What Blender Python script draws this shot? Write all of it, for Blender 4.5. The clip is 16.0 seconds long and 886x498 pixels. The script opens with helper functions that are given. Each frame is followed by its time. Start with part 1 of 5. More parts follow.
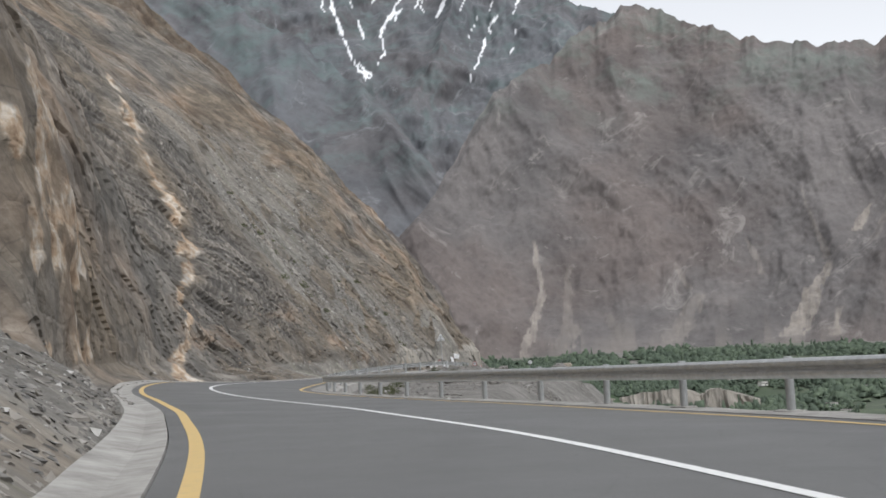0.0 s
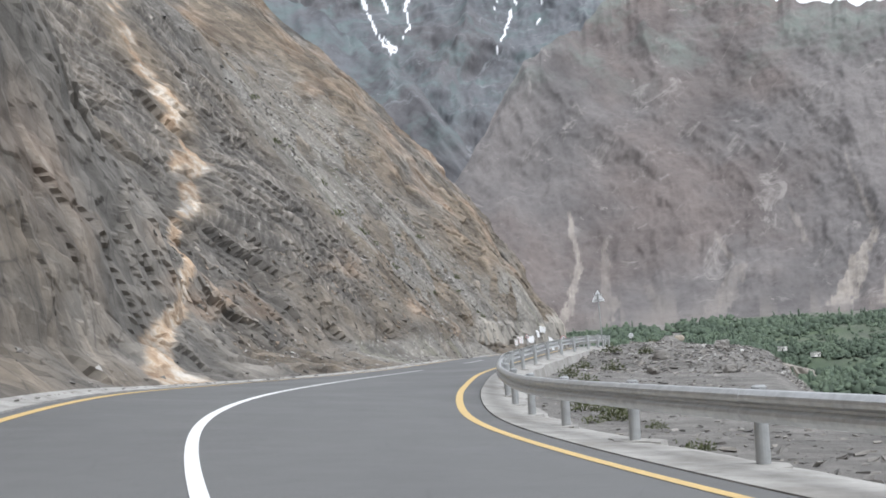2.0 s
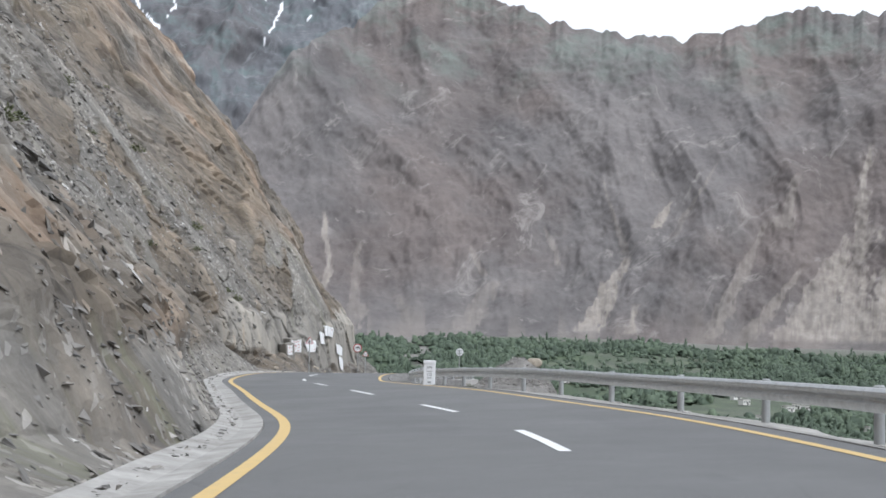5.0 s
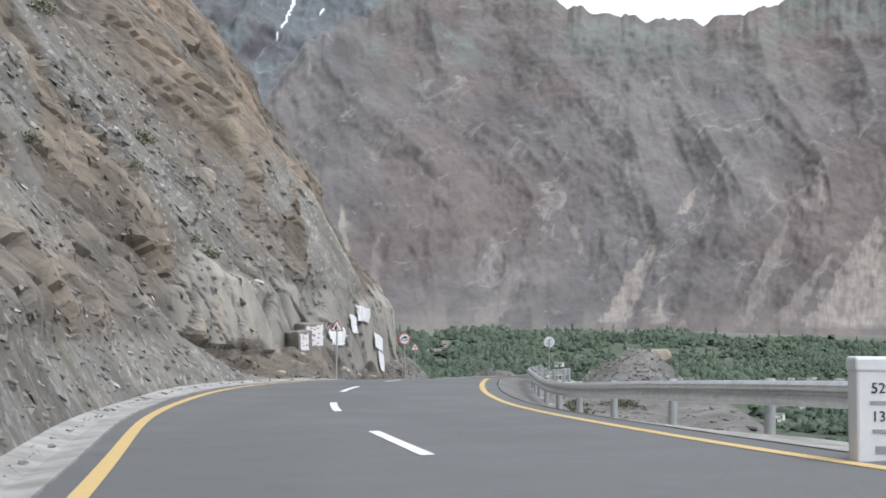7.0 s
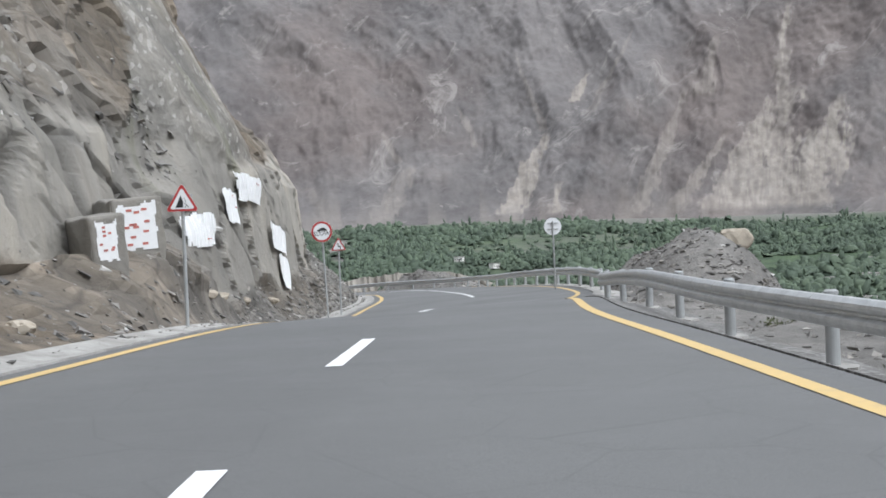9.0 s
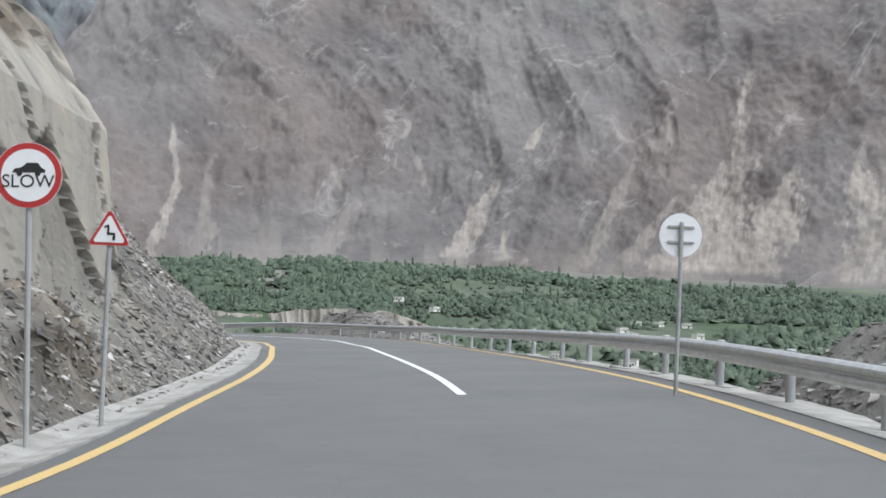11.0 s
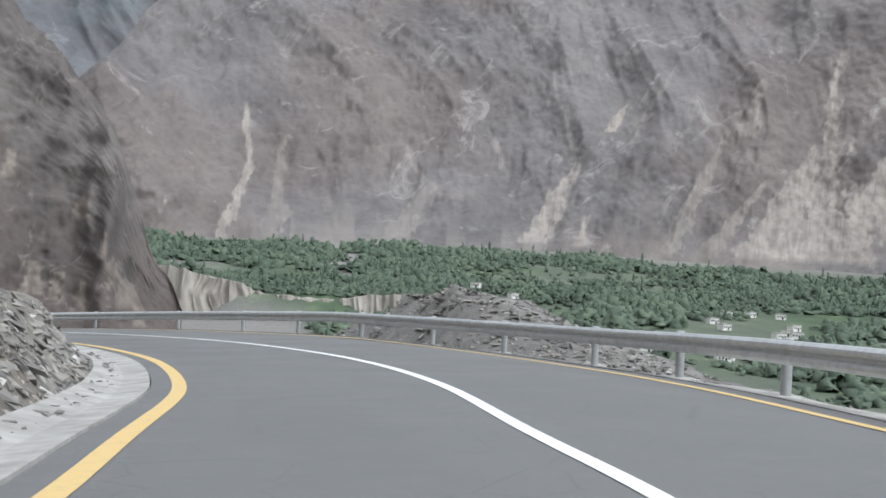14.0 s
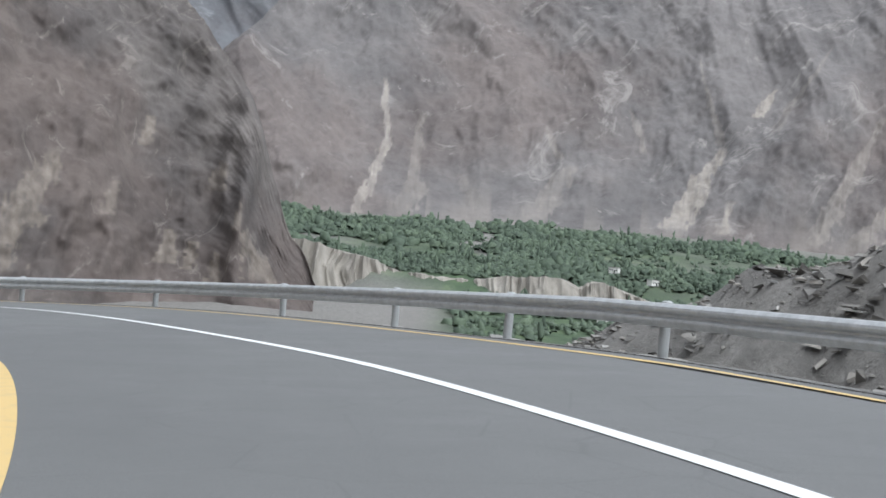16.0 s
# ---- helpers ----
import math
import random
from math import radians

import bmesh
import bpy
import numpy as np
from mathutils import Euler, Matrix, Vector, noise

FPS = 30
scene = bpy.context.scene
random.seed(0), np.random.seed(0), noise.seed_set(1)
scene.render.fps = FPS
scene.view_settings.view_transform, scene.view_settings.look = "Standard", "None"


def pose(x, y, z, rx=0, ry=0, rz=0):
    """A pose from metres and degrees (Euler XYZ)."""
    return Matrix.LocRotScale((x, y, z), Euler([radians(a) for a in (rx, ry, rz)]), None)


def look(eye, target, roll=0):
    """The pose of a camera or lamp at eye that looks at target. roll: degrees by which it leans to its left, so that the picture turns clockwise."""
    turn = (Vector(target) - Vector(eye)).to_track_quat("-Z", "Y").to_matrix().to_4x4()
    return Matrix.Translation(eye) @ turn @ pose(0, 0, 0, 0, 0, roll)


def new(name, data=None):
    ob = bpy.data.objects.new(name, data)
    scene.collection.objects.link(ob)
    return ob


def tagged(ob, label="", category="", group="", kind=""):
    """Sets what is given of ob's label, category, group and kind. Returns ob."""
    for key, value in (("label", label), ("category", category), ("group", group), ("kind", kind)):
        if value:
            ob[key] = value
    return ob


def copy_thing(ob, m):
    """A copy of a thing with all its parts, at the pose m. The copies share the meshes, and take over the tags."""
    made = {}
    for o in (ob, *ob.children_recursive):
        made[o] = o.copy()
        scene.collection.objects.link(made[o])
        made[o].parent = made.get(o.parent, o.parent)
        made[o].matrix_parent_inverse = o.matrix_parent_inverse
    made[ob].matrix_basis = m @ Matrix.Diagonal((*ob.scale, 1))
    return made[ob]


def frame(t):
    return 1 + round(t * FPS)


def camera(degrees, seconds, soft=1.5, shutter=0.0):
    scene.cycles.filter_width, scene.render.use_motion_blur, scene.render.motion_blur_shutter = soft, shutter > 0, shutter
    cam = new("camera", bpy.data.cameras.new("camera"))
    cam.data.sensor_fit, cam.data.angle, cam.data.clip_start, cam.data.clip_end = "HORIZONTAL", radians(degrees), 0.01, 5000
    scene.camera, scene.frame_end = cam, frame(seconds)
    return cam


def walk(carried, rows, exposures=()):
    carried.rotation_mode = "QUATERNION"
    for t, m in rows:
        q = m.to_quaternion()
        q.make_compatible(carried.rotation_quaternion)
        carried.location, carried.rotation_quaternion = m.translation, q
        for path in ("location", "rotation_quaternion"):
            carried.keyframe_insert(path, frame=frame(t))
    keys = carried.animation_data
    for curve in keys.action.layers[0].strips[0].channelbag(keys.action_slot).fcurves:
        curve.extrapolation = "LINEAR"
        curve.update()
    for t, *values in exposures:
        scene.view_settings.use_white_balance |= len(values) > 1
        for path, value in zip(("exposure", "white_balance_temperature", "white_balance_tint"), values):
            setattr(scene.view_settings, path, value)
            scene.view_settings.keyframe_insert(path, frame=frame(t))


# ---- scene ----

# the walk: seconds, place, yaw to the left, pitch up, roll
LENS = 37.21
ROWS = [
    (0.0, 2.28, -15.39, 1.06, 0.36, 5.22, -2.29),
    (0.5, 0.88, -4.53, 1.27, 2.94, 4.91, -2.59),
    (1.0, -1.03, 6.50, 1.39, 5.39, 5.36, -2.81),
    (1.5, -2.96, 16.50, 1.46, 3.18, 5.23, -3.09),
    (2.0, -4.95, 26.90, 1.55, 1.61, 4.26, -3.32),
    (2.5, -6.55, 37.28, 1.57, -2.99, 5.22, -0.20),
    (3.0, -7.51, 48.55, 1.53, -7.25, 4.58, -2.23),
    (3.5, -7.63, 59.90, 1.58, -8.79, 4.89, -3.99),
    (4.0, -7.35, 70.92, 1.72, -9.09, 4.39, 0.81),
    (4.2, -7.07, 75.18, 1.76, -9.56, 4.14, 0.69),
    (4.7, -6.35, 85.61, 1.99, -9.46, 4.21, 1.17),
    (5.3, -5.42, 97.40, 2.09, -9.34, 4.30, 1.73),
    (5.8, -4.79, 106.60, 2.01, -9.24, 4.37, 2.21),
    (6.3, -4.50, 115.23, 1.83, -9.15, 4.44, 2.68),
    (6.5, -4.50, 118.57, 1.75, -8.43, 4.06, 1.81),
    (7.0, -3.91, 126.87, 1.70, -8.65, 3.99, 0.40),
    (7.5, -3.70, 134.59, 1.66, -10.22, 4.29, -0.06),
    (8.0, -3.19, 142.62, 1.61, -9.92, 3.55, -2.88),
    (8.5, -2.31, 149.95, 1.51, -10.31, 1.03, -2.29),
    (9.0, -0.96, 157.75, 1.44, -13.29, -0.52, -2.42),
    (9.2, -0.36, 160.74, 1.44, -14.81, 0.65, -1.74),
    (9.8, 1.59, 170.08, 1.56, -15.11, 0.86, -0.34),
    (10.4, 3.74, 179.31, 1.38, -15.42, 1.06, 1.06),
    (10.9, 5.52, 186.31, 0.97, -15.67, 1.23, 2.22),
    (11.3, 6.84, 191.37, 0.60, -15.87, 1.37, 3.16),
    (11.5, 7.44, 193.83, 0.49, -15.12, 0.39, 3.58),
    (12.0, 8.82, 199.76, 0.37, -16.53, 0.26, 3.69),
    (12.5, 10.15, 205.96, 0.17, -15.72, 0.81, 3.70),
    (13.0, 11.44, 212.86, -0.02, -14.51, -0.43, 3.03),
    (13.5, 12.51, 220.20, -0.26, -14.29, -0.60, 1.80),
    (14.0, 13.44, 227.40, -0.48, -12.64, 0.54, 3.09),
    (14.5, 14.01, 233.32, -0.75, -11.13, 1.17, 4.03),
    (15.0, 14.48, 238.48, -1.01, -11.05, -0.05, 4.80),
    (15.5, 14.72, 243.19, -1.24, -8.39, -0.49, 6.09),
    (16.0, 14.58, 248.38, -1.46, -6.94, -0.65, 5.08),
]

EXPO = 0.84

def aim(x, y, z, yaw, pitch, roll):
    a, b = radians(yaw), radians(pitch)
    ahead = Vector((-math.sin(a) * math.cos(b), math.cos(a) * math.cos(b), math.sin(b)))
    return look((x, y, z), Vector((x, y, z)) + ahead, roll)


cam = camera(LENS, 16.0, soft=1.7)
walk(cam, [(r[0], aim(*r[1:])) for r in ROWS], exposures=[(0.0, EXPO - 0.28, 6450, 10), (1.5, EXPO + 0.1, 6350, 10), (2.5, EXPO + 0.22, 6100, 10), (4.0, EXPO + 0.08, 6100, 10), (6.5, EXPO + 0.1, 6150, 10), (9.0, EXPO + 0.2, 6150, 9), (12.0, EXPO + 0.25, 6150, 8), (16.0, EXPO + 0.25, 6100, 8)])

# ---- sky and sun: bright thin overcast, a soft high sun behind the right shoulder, over the valley
SUN_UP, SUN_TURN = 58, 138
world = bpy.data.worlds.new("sky")
scene.world = world
world.use_nodes = True
wn = world.node_tree
sky = wn.nodes.new("ShaderNodeTexSky")
sky.sky_type = "NISHITA"
sky.sun_disc = False
sky.sun_elevation = radians(SUN_UP)
sky.sun_rotation = radians(SUN_TURN)
sky.air_density, sky.dust_density, sky.altitude = 1.0, 4.0, 1500
veil = wn.nodes.new("ShaderNodeHueSaturation")
veil.inputs["Saturation"].default_value = 0.15
wn.links.new(sky.outputs[0], veil.inputs["Color"])
wn.links.new(veil.outputs[0], wn.nodes["Background"].inputs[0])
wn.nodes["Background"].inputs[1].default_value = 0.15
sun = new("sun", bpy.data.lights.new("sun", "SUN"))
sun.data.energy, sun.data.angle, sun.data.color = 1.15, radians(50), (0.97, 0.99, 1.0)
high, turn = radians(SUN_UP), radians(SUN_TURN)
sun.matrix_world = look((0, 0, 0), (-math.sin(turn) * math.cos(high), -math.cos(turn) * math.cos(high), -math.sin(high)))

# ---- smooth noise on arrays, for the relief of rock and ground
RNG = np.random.default_rng(7)
TABLE = RNG.random(65536)


def lattice(i, j, k):
    return TABLE[(i * 73856093 ^ j * 19349663 ^ k * 83492791) & 65535]


def vnoise(x, y, z):
    x, y, z = np.broadcast_arrays(np.asarray(x, float), np.asarray(y, float), np.asarray(z, float))
    i, j, k = np.floor(x).astype(np.int64), np.floor(y).astype(np.int64), np.floor(z).astype(np.int64)
    u, v, w = x - i, y - j, z - k
    u, v, w = u * u * (3 - 2 * u), v * v * (3 - 2 * v), w * w * (3 - 2 * w)
    out = 0.0
    for a in (0, 1):
        for b in (0, 1):
            for c in (0, 1):
                out = out + lattice(i + a, j + b, k + c) * (u if a else 1 - u) * (v if b else 1 - v) * (w if c else 1 - w)
    return out * 2 - 1


def fbm(x, y, z, octaves=4, gain=0.5):
    total, amp = 0.0, 1.0
    for o in range(octaves):
        total = total + amp * vnoise(x * 2.0**o + 17.3 * o, y * 2.0**o - 9.1 * o, z * 2.0**o + 4.7 * o)
        amp *= gain
    return total


def ridged(x, y, z, octaves=4, gain=0.5):
    total, amp = 0.0, 1.0
    for o in range(octaves):
        total = total + amp * (1 - 2 * np.abs(vnoise(x * 2.0**o + 31.7 * o, y * 2.0**o + 5.3 * o, z * 2.0**o - 8.9 * o)))
        amp *= gain
    return total


def cells(x, y, z):
    """Flat blocks: a value for each cell of a jittered lattice, and the nearness of its edge."""
    x, y, z = np.broadcast_arrays(np.asarray(x, float), np.asarray(y, float), np.asarray(z, float))
    i, j, k = np.floor(x).astype(np.int64), np.floor(y).astype(np.int64), np.floor(z).astype(np.int64)
    best, second, value = np.full(x.shape, 9.0), np.full(x.shape, 9.0), np.zeros(x.shape)
    for a in (-1, 0, 1):
        for b in (-1, 0, 1):
            for c in (-1, 0, 1):
                p, q, r = i + a, j + b, k + c
                d = (p + lattice(p, q, r) - x) ** 2 + (q + lattice(p + 57, q, r) - y) ** 2 + (r + lattice(p, q + 91, r) - z) ** 2
                near = d < best
                second = np.where(near, best, np.minimum(second, d))
                value = np.where(near, lattice(p + 11, q + 5, r + 3), value)
                best = np.where(near, d, best)
    return value, np.sqrt(second) - np.sqrt(best)


def facets(x, y, z):
    """Blocks with a face of their own: the value of each cell, the nearness of its edge, and a plane through it that leans its own way."""
    x, y, z = np.broadcast_arrays(np.asarray(x, float), np.asarray(y, float), np.asarray(z, float))
    i, j, k = np.floor(x).astype(np.int64), np.floor(y).astype(np.int64), np.floor(z).astype(np.int64)
    best, second, value, plane = np.full(x.shape, 9.0), np.full(x.shape, 9.0), np.zeros(x.shape), np.zeros(x.shape)
    for a in (-1, 0, 1):
        for b in (-1, 0, 1):
            for c in (-1, 0, 1):
                p, q, r = i + a, j + b, k + c
                dx, dy, dz = x - p - lattice(p, q, r), y - q - lattice(p + 57, q, r), z - r - lattice(p, q + 91, r)
                d = dx * dx + dy * dy + dz * dz
                near = d < best
                second = np.where(near, best, np.minimum(second, d))
                value = np.where(near, lattice(p + 11, q + 5, r + 3), value)
                lean = (lattice(p + 3, q, r + 29) - 0.5) * dy + (lattice(p, q + 41, r + 7) - 0.5) * dz
                plane = np.where(near, 2 * lean, plane)
                best = np.where(near, d, best)
    return value, np.sqrt(second) - np.sqrt(best), plane


def step(a, b, x):
    u = np.clip((np.asarray(x, float) - a) / (b - a), 0, 1)
    return u * u * (3 - 2 * u)


def table(rows, y, soft=0.0):
    rows = np.array(rows, float)
    y = np.asarray(y, float)
    if not soft:
        return np.interp(y, rows[:, 0], rows[:, 1])
    total, weight = 0.0, 0.0
    for k in np.linspace(-1.5, 1.5, 9):
        w = math.exp(-k * k)
        total, weight = total + w * np.interp(y + k * soft, rows[:, 0], rows[:, 1]), weight + w
    return total / weight


# ---- materials
def shade(name, build, rough=0.85, metal=0.0):
    m = bpy.data.materials.new(name)
    m.use_nodes = True
    tree = m.node_tree
    b = tree.nodes["Principled BSDF"]
    b.inputs["Roughness"].default_value, b.inputs["Metallic"].default_value = rough, metal
    build(Nodes(tree), b)
    return m


class Nodes:
    """Short forms for the nodes of one material."""

    def __init__(self, tree):
        self.tree = tree
        self.geo = tree.nodes.new("ShaderNodeNewGeometry")

    def node(self, kind, **values):
        n = self.tree.nodes.new(kind)
        for key, value in values.items():
            n.inputs[key.replace("_", " ")].default_value = value
        return n

    def link(self, a, b):
        self.tree.links.new(a, b)

    def place(self, scale=(1, 1, 1), turn=(0, 0, 0)):
        n = self.tree.nodes.new("ShaderNodeMapping")
        n.inputs["Scale"].default_value, n.inputs["Rotation"].default_value = scale, turn
        self.link(self.geo.outputs["Position"], n.inputs["Vector"])
        return n.outputs[0]

    def tilted(self, turn, scale):
        """Turned first, then stretched: beds and streaks that lie aslant."""
        a, b = self.tree.nodes.new("ShaderNodeMapping"), self.tree.nodes.new("ShaderNodeMapping")
        a.inputs["Rotation"].default_value, b.inputs["Scale"].default_value = tuple(radians(v) for v in turn), scale
        self.link(self.geo.outputs["Position"], a.inputs["Vector"])
        self.link(a.outputs[0], b.inputs["Vector"])
        return b.outputs[0]

    def noise(self, at, scale, detail=5.0, rough=0.6, warp=0.0):
        n = self.node("ShaderNodeTexNoise", Scale=scale, Detail=detail, Roughness=rough, Distortion=warp)
        self.link(at, n.inputs["Vector"])
        return n.outputs["Fac"]

    def voronoi(self, at, scale, what="Color", feature="F1"):
        n = self.node("ShaderNodeTexVoronoi", Scale=scale)
        n.feature = feature
        self.link(at, n.inputs["Vector"])
        return n.outputs[what]

    def ramp(self, value, *stops):
        n = self.tree.nodes.new("ShaderNodeValToRGB")
        e = n.color_ramp.elements
        while len(e) < len(stops):
            e.new(0.5)
        for one, (at, c) in zip(e, stops):
            one.position, one.color = at, (*c, 1) if len(c) == 3 else c
        self.link(value, n.inputs[0])
        return n.outputs[0]

    def grey(self, value, low, high, a=0.0, b=1.0):
        n = self.tree.nodes.new("ShaderNodeMapRange")
        for key, v in zip(("From Min", "From Max", "To Min", "To Max"), (low, high, a, b)):
            n.inputs[key].default_value = v
        self.link(value, n.inputs[0])
        return n.outputs[0]

    def mix(self, fac, a, b, kind="MIX"):
        n = self.tree.nodes.new("ShaderNodeMix")
        n.data_type, n.blend_type = "RGBA", kind
        for slot, v in ((0, fac), (6, a), (7, b)):
            if isinstance(v, (int, float)):
                n.inputs[slot].default_value = v
            elif isinstance(v, tuple):
                n.inputs[slot].default_value = (*v, 1)
            else:
                self.link(v, n.inputs[slot])
        return n.outputs[2]

    def times(self, a, b):
        n = self.tree.nodes.new("ShaderNodeMath")
        n.operation = "MULTIPLY"
        for slot, v in ((0, a), (1, b)):
            if isinstance(v, (int, float)):
                n.inputs[slot].default_value = v
            else:
                self.link(v, n.inputs[slot])
        return n.outputs[0]

    def attribute(self, name):
        n = self.tree.nodes.new("ShaderNodeAttribute")
        n.attribute_name = name
        return n.outputs["Fac"]

    def island(self):
        return self.geo.outputs["Random Per Island"]

    def bump(self, b, height, strength, distance):
        n = self.node("ShaderNodeBump", Strength=strength, Distance=distance)
        self.link(height, n.inputs["Height"])
        self.link(n.outputs[0], b.inputs["Normal"])


def rock_look(n, b):
    at = n.place()
    beds, fall = n.tilted((-32, 0, 0), (0.8, 1.1, 0.7)), n.place((0.07, 0.9, 0.07))
    large, middle = n.tilted((-32, 0, 8), (0.45, 0.9, 0.5)), n.tilted((-32, 0, 8), (0.7, 1.3, 0.8))
    broad, mid, fine = n.noise(at, 0.06, 4), n.noise(beds, 0.55, 9, 0.68, 0.2), n.noise(at, 3.5, 8, 0.7)
    tone = n.mix(0.2, n.mix(0.22, mid, n.voronoi(middle, 2.4)), n.voronoi(large, 0.9))
    base = n.ramp(tone, (0.3, (0.085, 0.078, 0.07)), (0.46, (0.14, 0.13, 0.116)), (0.58, (0.19, 0.176, 0.157)), (0.74, (0.29, 0.27, 0.245)))
    brown = n.mix(n.grey(broad, 0.42, 0.6), base, n.mix(1.0, base, (1.0, 0.88, 0.74), "MULTIPLY"))
    crack = n.voronoi(large, 0.9, "Distance", "DISTANCE_TO_EDGE")
    small = n.voronoi(middle, 2.4, "Distance", "DISTANCE_TO_EDGE")
    brown = n.mix(n.grey(crack, 0.03, 0.0, 0.0, 0.5), brown, (0.045, 0.04, 0.037))
    brown = n.mix(n.grey(small, 0.04, 0.0, 0.0, 0.22), brown, (0.06, 0.054, 0.05))
    brown = n.mix(n.times(n.attribute("thin"), 0.85), brown, n.ramp(n.noise(n.tilted((-55, 0, 0), (0.8, 0.7, 4.0)), 1.1, 8, 0.65, 0.3), (0.36, (0.06, 0.055, 0.05)), (0.5, (0.115, 0.106, 0.096)), (0.62, (0.2, 0.187, 0.17)), (0.7, (0.36, 0.34, 0.31))))
    rust = n.mix(n.attribute("rust"), brown, n.ramp(mid, (0.3, (0.17, 0.11, 0.075)), (0.5, (0.3, 0.215, 0.15)), (0.7, (0.42, 0.37, 0.31))))
    dyke = n.mix(n.attribute("dyke"), rust, n.ramp(n.noise(at, 0.8, 7, 0.7), (0.36, (0.21, 0.14, 0.09)), (0.48, (0.36, 0.27, 0.19)), (0.56, (0.45, 0.39, 0.32)), (0.66, (0.55, 0.52, 0.48))))
    streaks = n.mix(0.42, n.noise(fall, 0.4, 9, 0.7, 0.6), n.noise(at, 1.5, 9, 0.78))
    scree = n.ramp(streaks, (0.38, (0.095, 0.089, 0.08)), (0.47, (0.155, 0.146, 0.131)), (0.55, (0.215, 0.203, 0.182)), (0.65, (0.33, 0.315, 0.285)))
    scree = n.mix(n.grey(n.noise(fall, 0.16, 6, 0.65), 0.5, 0.62, 0.0, 0.75), scree, n.mix(1.0, scree, (0.8, 0.7, 0.6), "MULTIPLY"))
    scree = n.mix(n.grey(n.noise(n.place((0.1, 0.35, 0.1)), 0.9, 6, 0.65, 0.4), 0.56, 0.62, 0.0, 0.6), scree, (0.12, 0.108, 0.095))
    scree = n.mix(n.grey(n.voronoi(n.tilted((-32, 0, 0), (0.8, 0.8, 1.9)), 5.5), 0.76, 0.84, 0.0, 0.5), scree, (0.42, 0.405, 0.38))
    scree = n.mix(n.grey(n.voronoi(n.place((1, 1, 1.7)), 2.6), 0.3, 0.22, 0.0, 0.4), scree, (0.13, 0.122, 0.113))
    loose = n.mix(n.attribute("loose"), dyke, scree)
    dusty = n.mix(n.grey(fine, 0.35, 0.75, 0.0, 0.35), loose, n.mix(1.0, loose, (0.55, 0.54, 0.53), "MULTIPLY"))
    plane = n.tilted((12, 0, 0), (0.5, 1.2, 0.35))
    face = n.mix(n.attribute("fresh"), dusty, n.ramp(n.noise(plane, 0.55, 7, 0.62, 0.4), (0.3, (0.19, 0.175, 0.155)), (0.46, (0.25, 0.235, 0.21)), (0.6, (0.3, 0.278, 0.242)), (0.72, (0.35, 0.29, 0.225))))
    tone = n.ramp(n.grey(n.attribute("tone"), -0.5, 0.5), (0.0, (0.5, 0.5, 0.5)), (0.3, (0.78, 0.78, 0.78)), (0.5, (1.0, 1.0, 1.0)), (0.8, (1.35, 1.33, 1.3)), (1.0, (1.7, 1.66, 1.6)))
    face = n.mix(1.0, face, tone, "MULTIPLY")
    tuft = n.times(n.attribute("loose"), n.grey(n.noise(fall, 0.8, 7, 0.72), 0.55, 0.66, 0.0, 0.65))
    n.link(n.mix(tuft, face, (0.15, 0.152, 0.095)), b.inputs["Base Color"])
    h = n.mix(0.45, n.noise(at, 2.0, 9, 0.7), n.mix(n.attribute("loose"), tone, n.voronoi(at, 2.2, "Distance")))
    n.bump(b, h, 0.7, 0.22)


def scree_look(n, b):
    r = n.island()
    at = n.place()
    base = n.ramp(r, (0.0, (0.12, 0.116, 0.11)), (0.35, (0.195, 0.186, 0.174)), (0.65, (0.255, 0.241, 0.222)), (0.9, (0.31, 0.288, 0.258)), (1.0, (0.56, 0.55, 0.53)))
    n.link(n.mix(n.grey(n.noise(at, 14, 6), 0.35, 0.7, 0, 0.45), base, n.mix(1.0, base, (0.6, 0.58, 0.55), "MULTIPLY")), b.inputs["Base Color"])
    n.bump(b, n.noise(at, 22, 6), 0.5, 0.02)


def slab_look(n, b):
    at = n.place()
    base = n.ramp(n.island(), (0.0, (0.1, 0.094, 0.085)), (0.35, (0.17, 0.158, 0.142)), (0.65, (0.225, 0.205, 0.178)), (0.85, (0.29, 0.225, 0.165)), (1.0, (0.4, 0.37, 0.33)))
    n.link(n.mix(n.grey(n.noise(at, 5, 7, 0.7), 0.4, 0.7, 0, 0.5), base, n.mix(1.0, base, (0.6, 0.57, 0.53), "MULTIPLY")), b.inputs["Base Color"])
    n.bump(b, n.noise(at, 9, 7, 0.7), 0.5, 0.04)


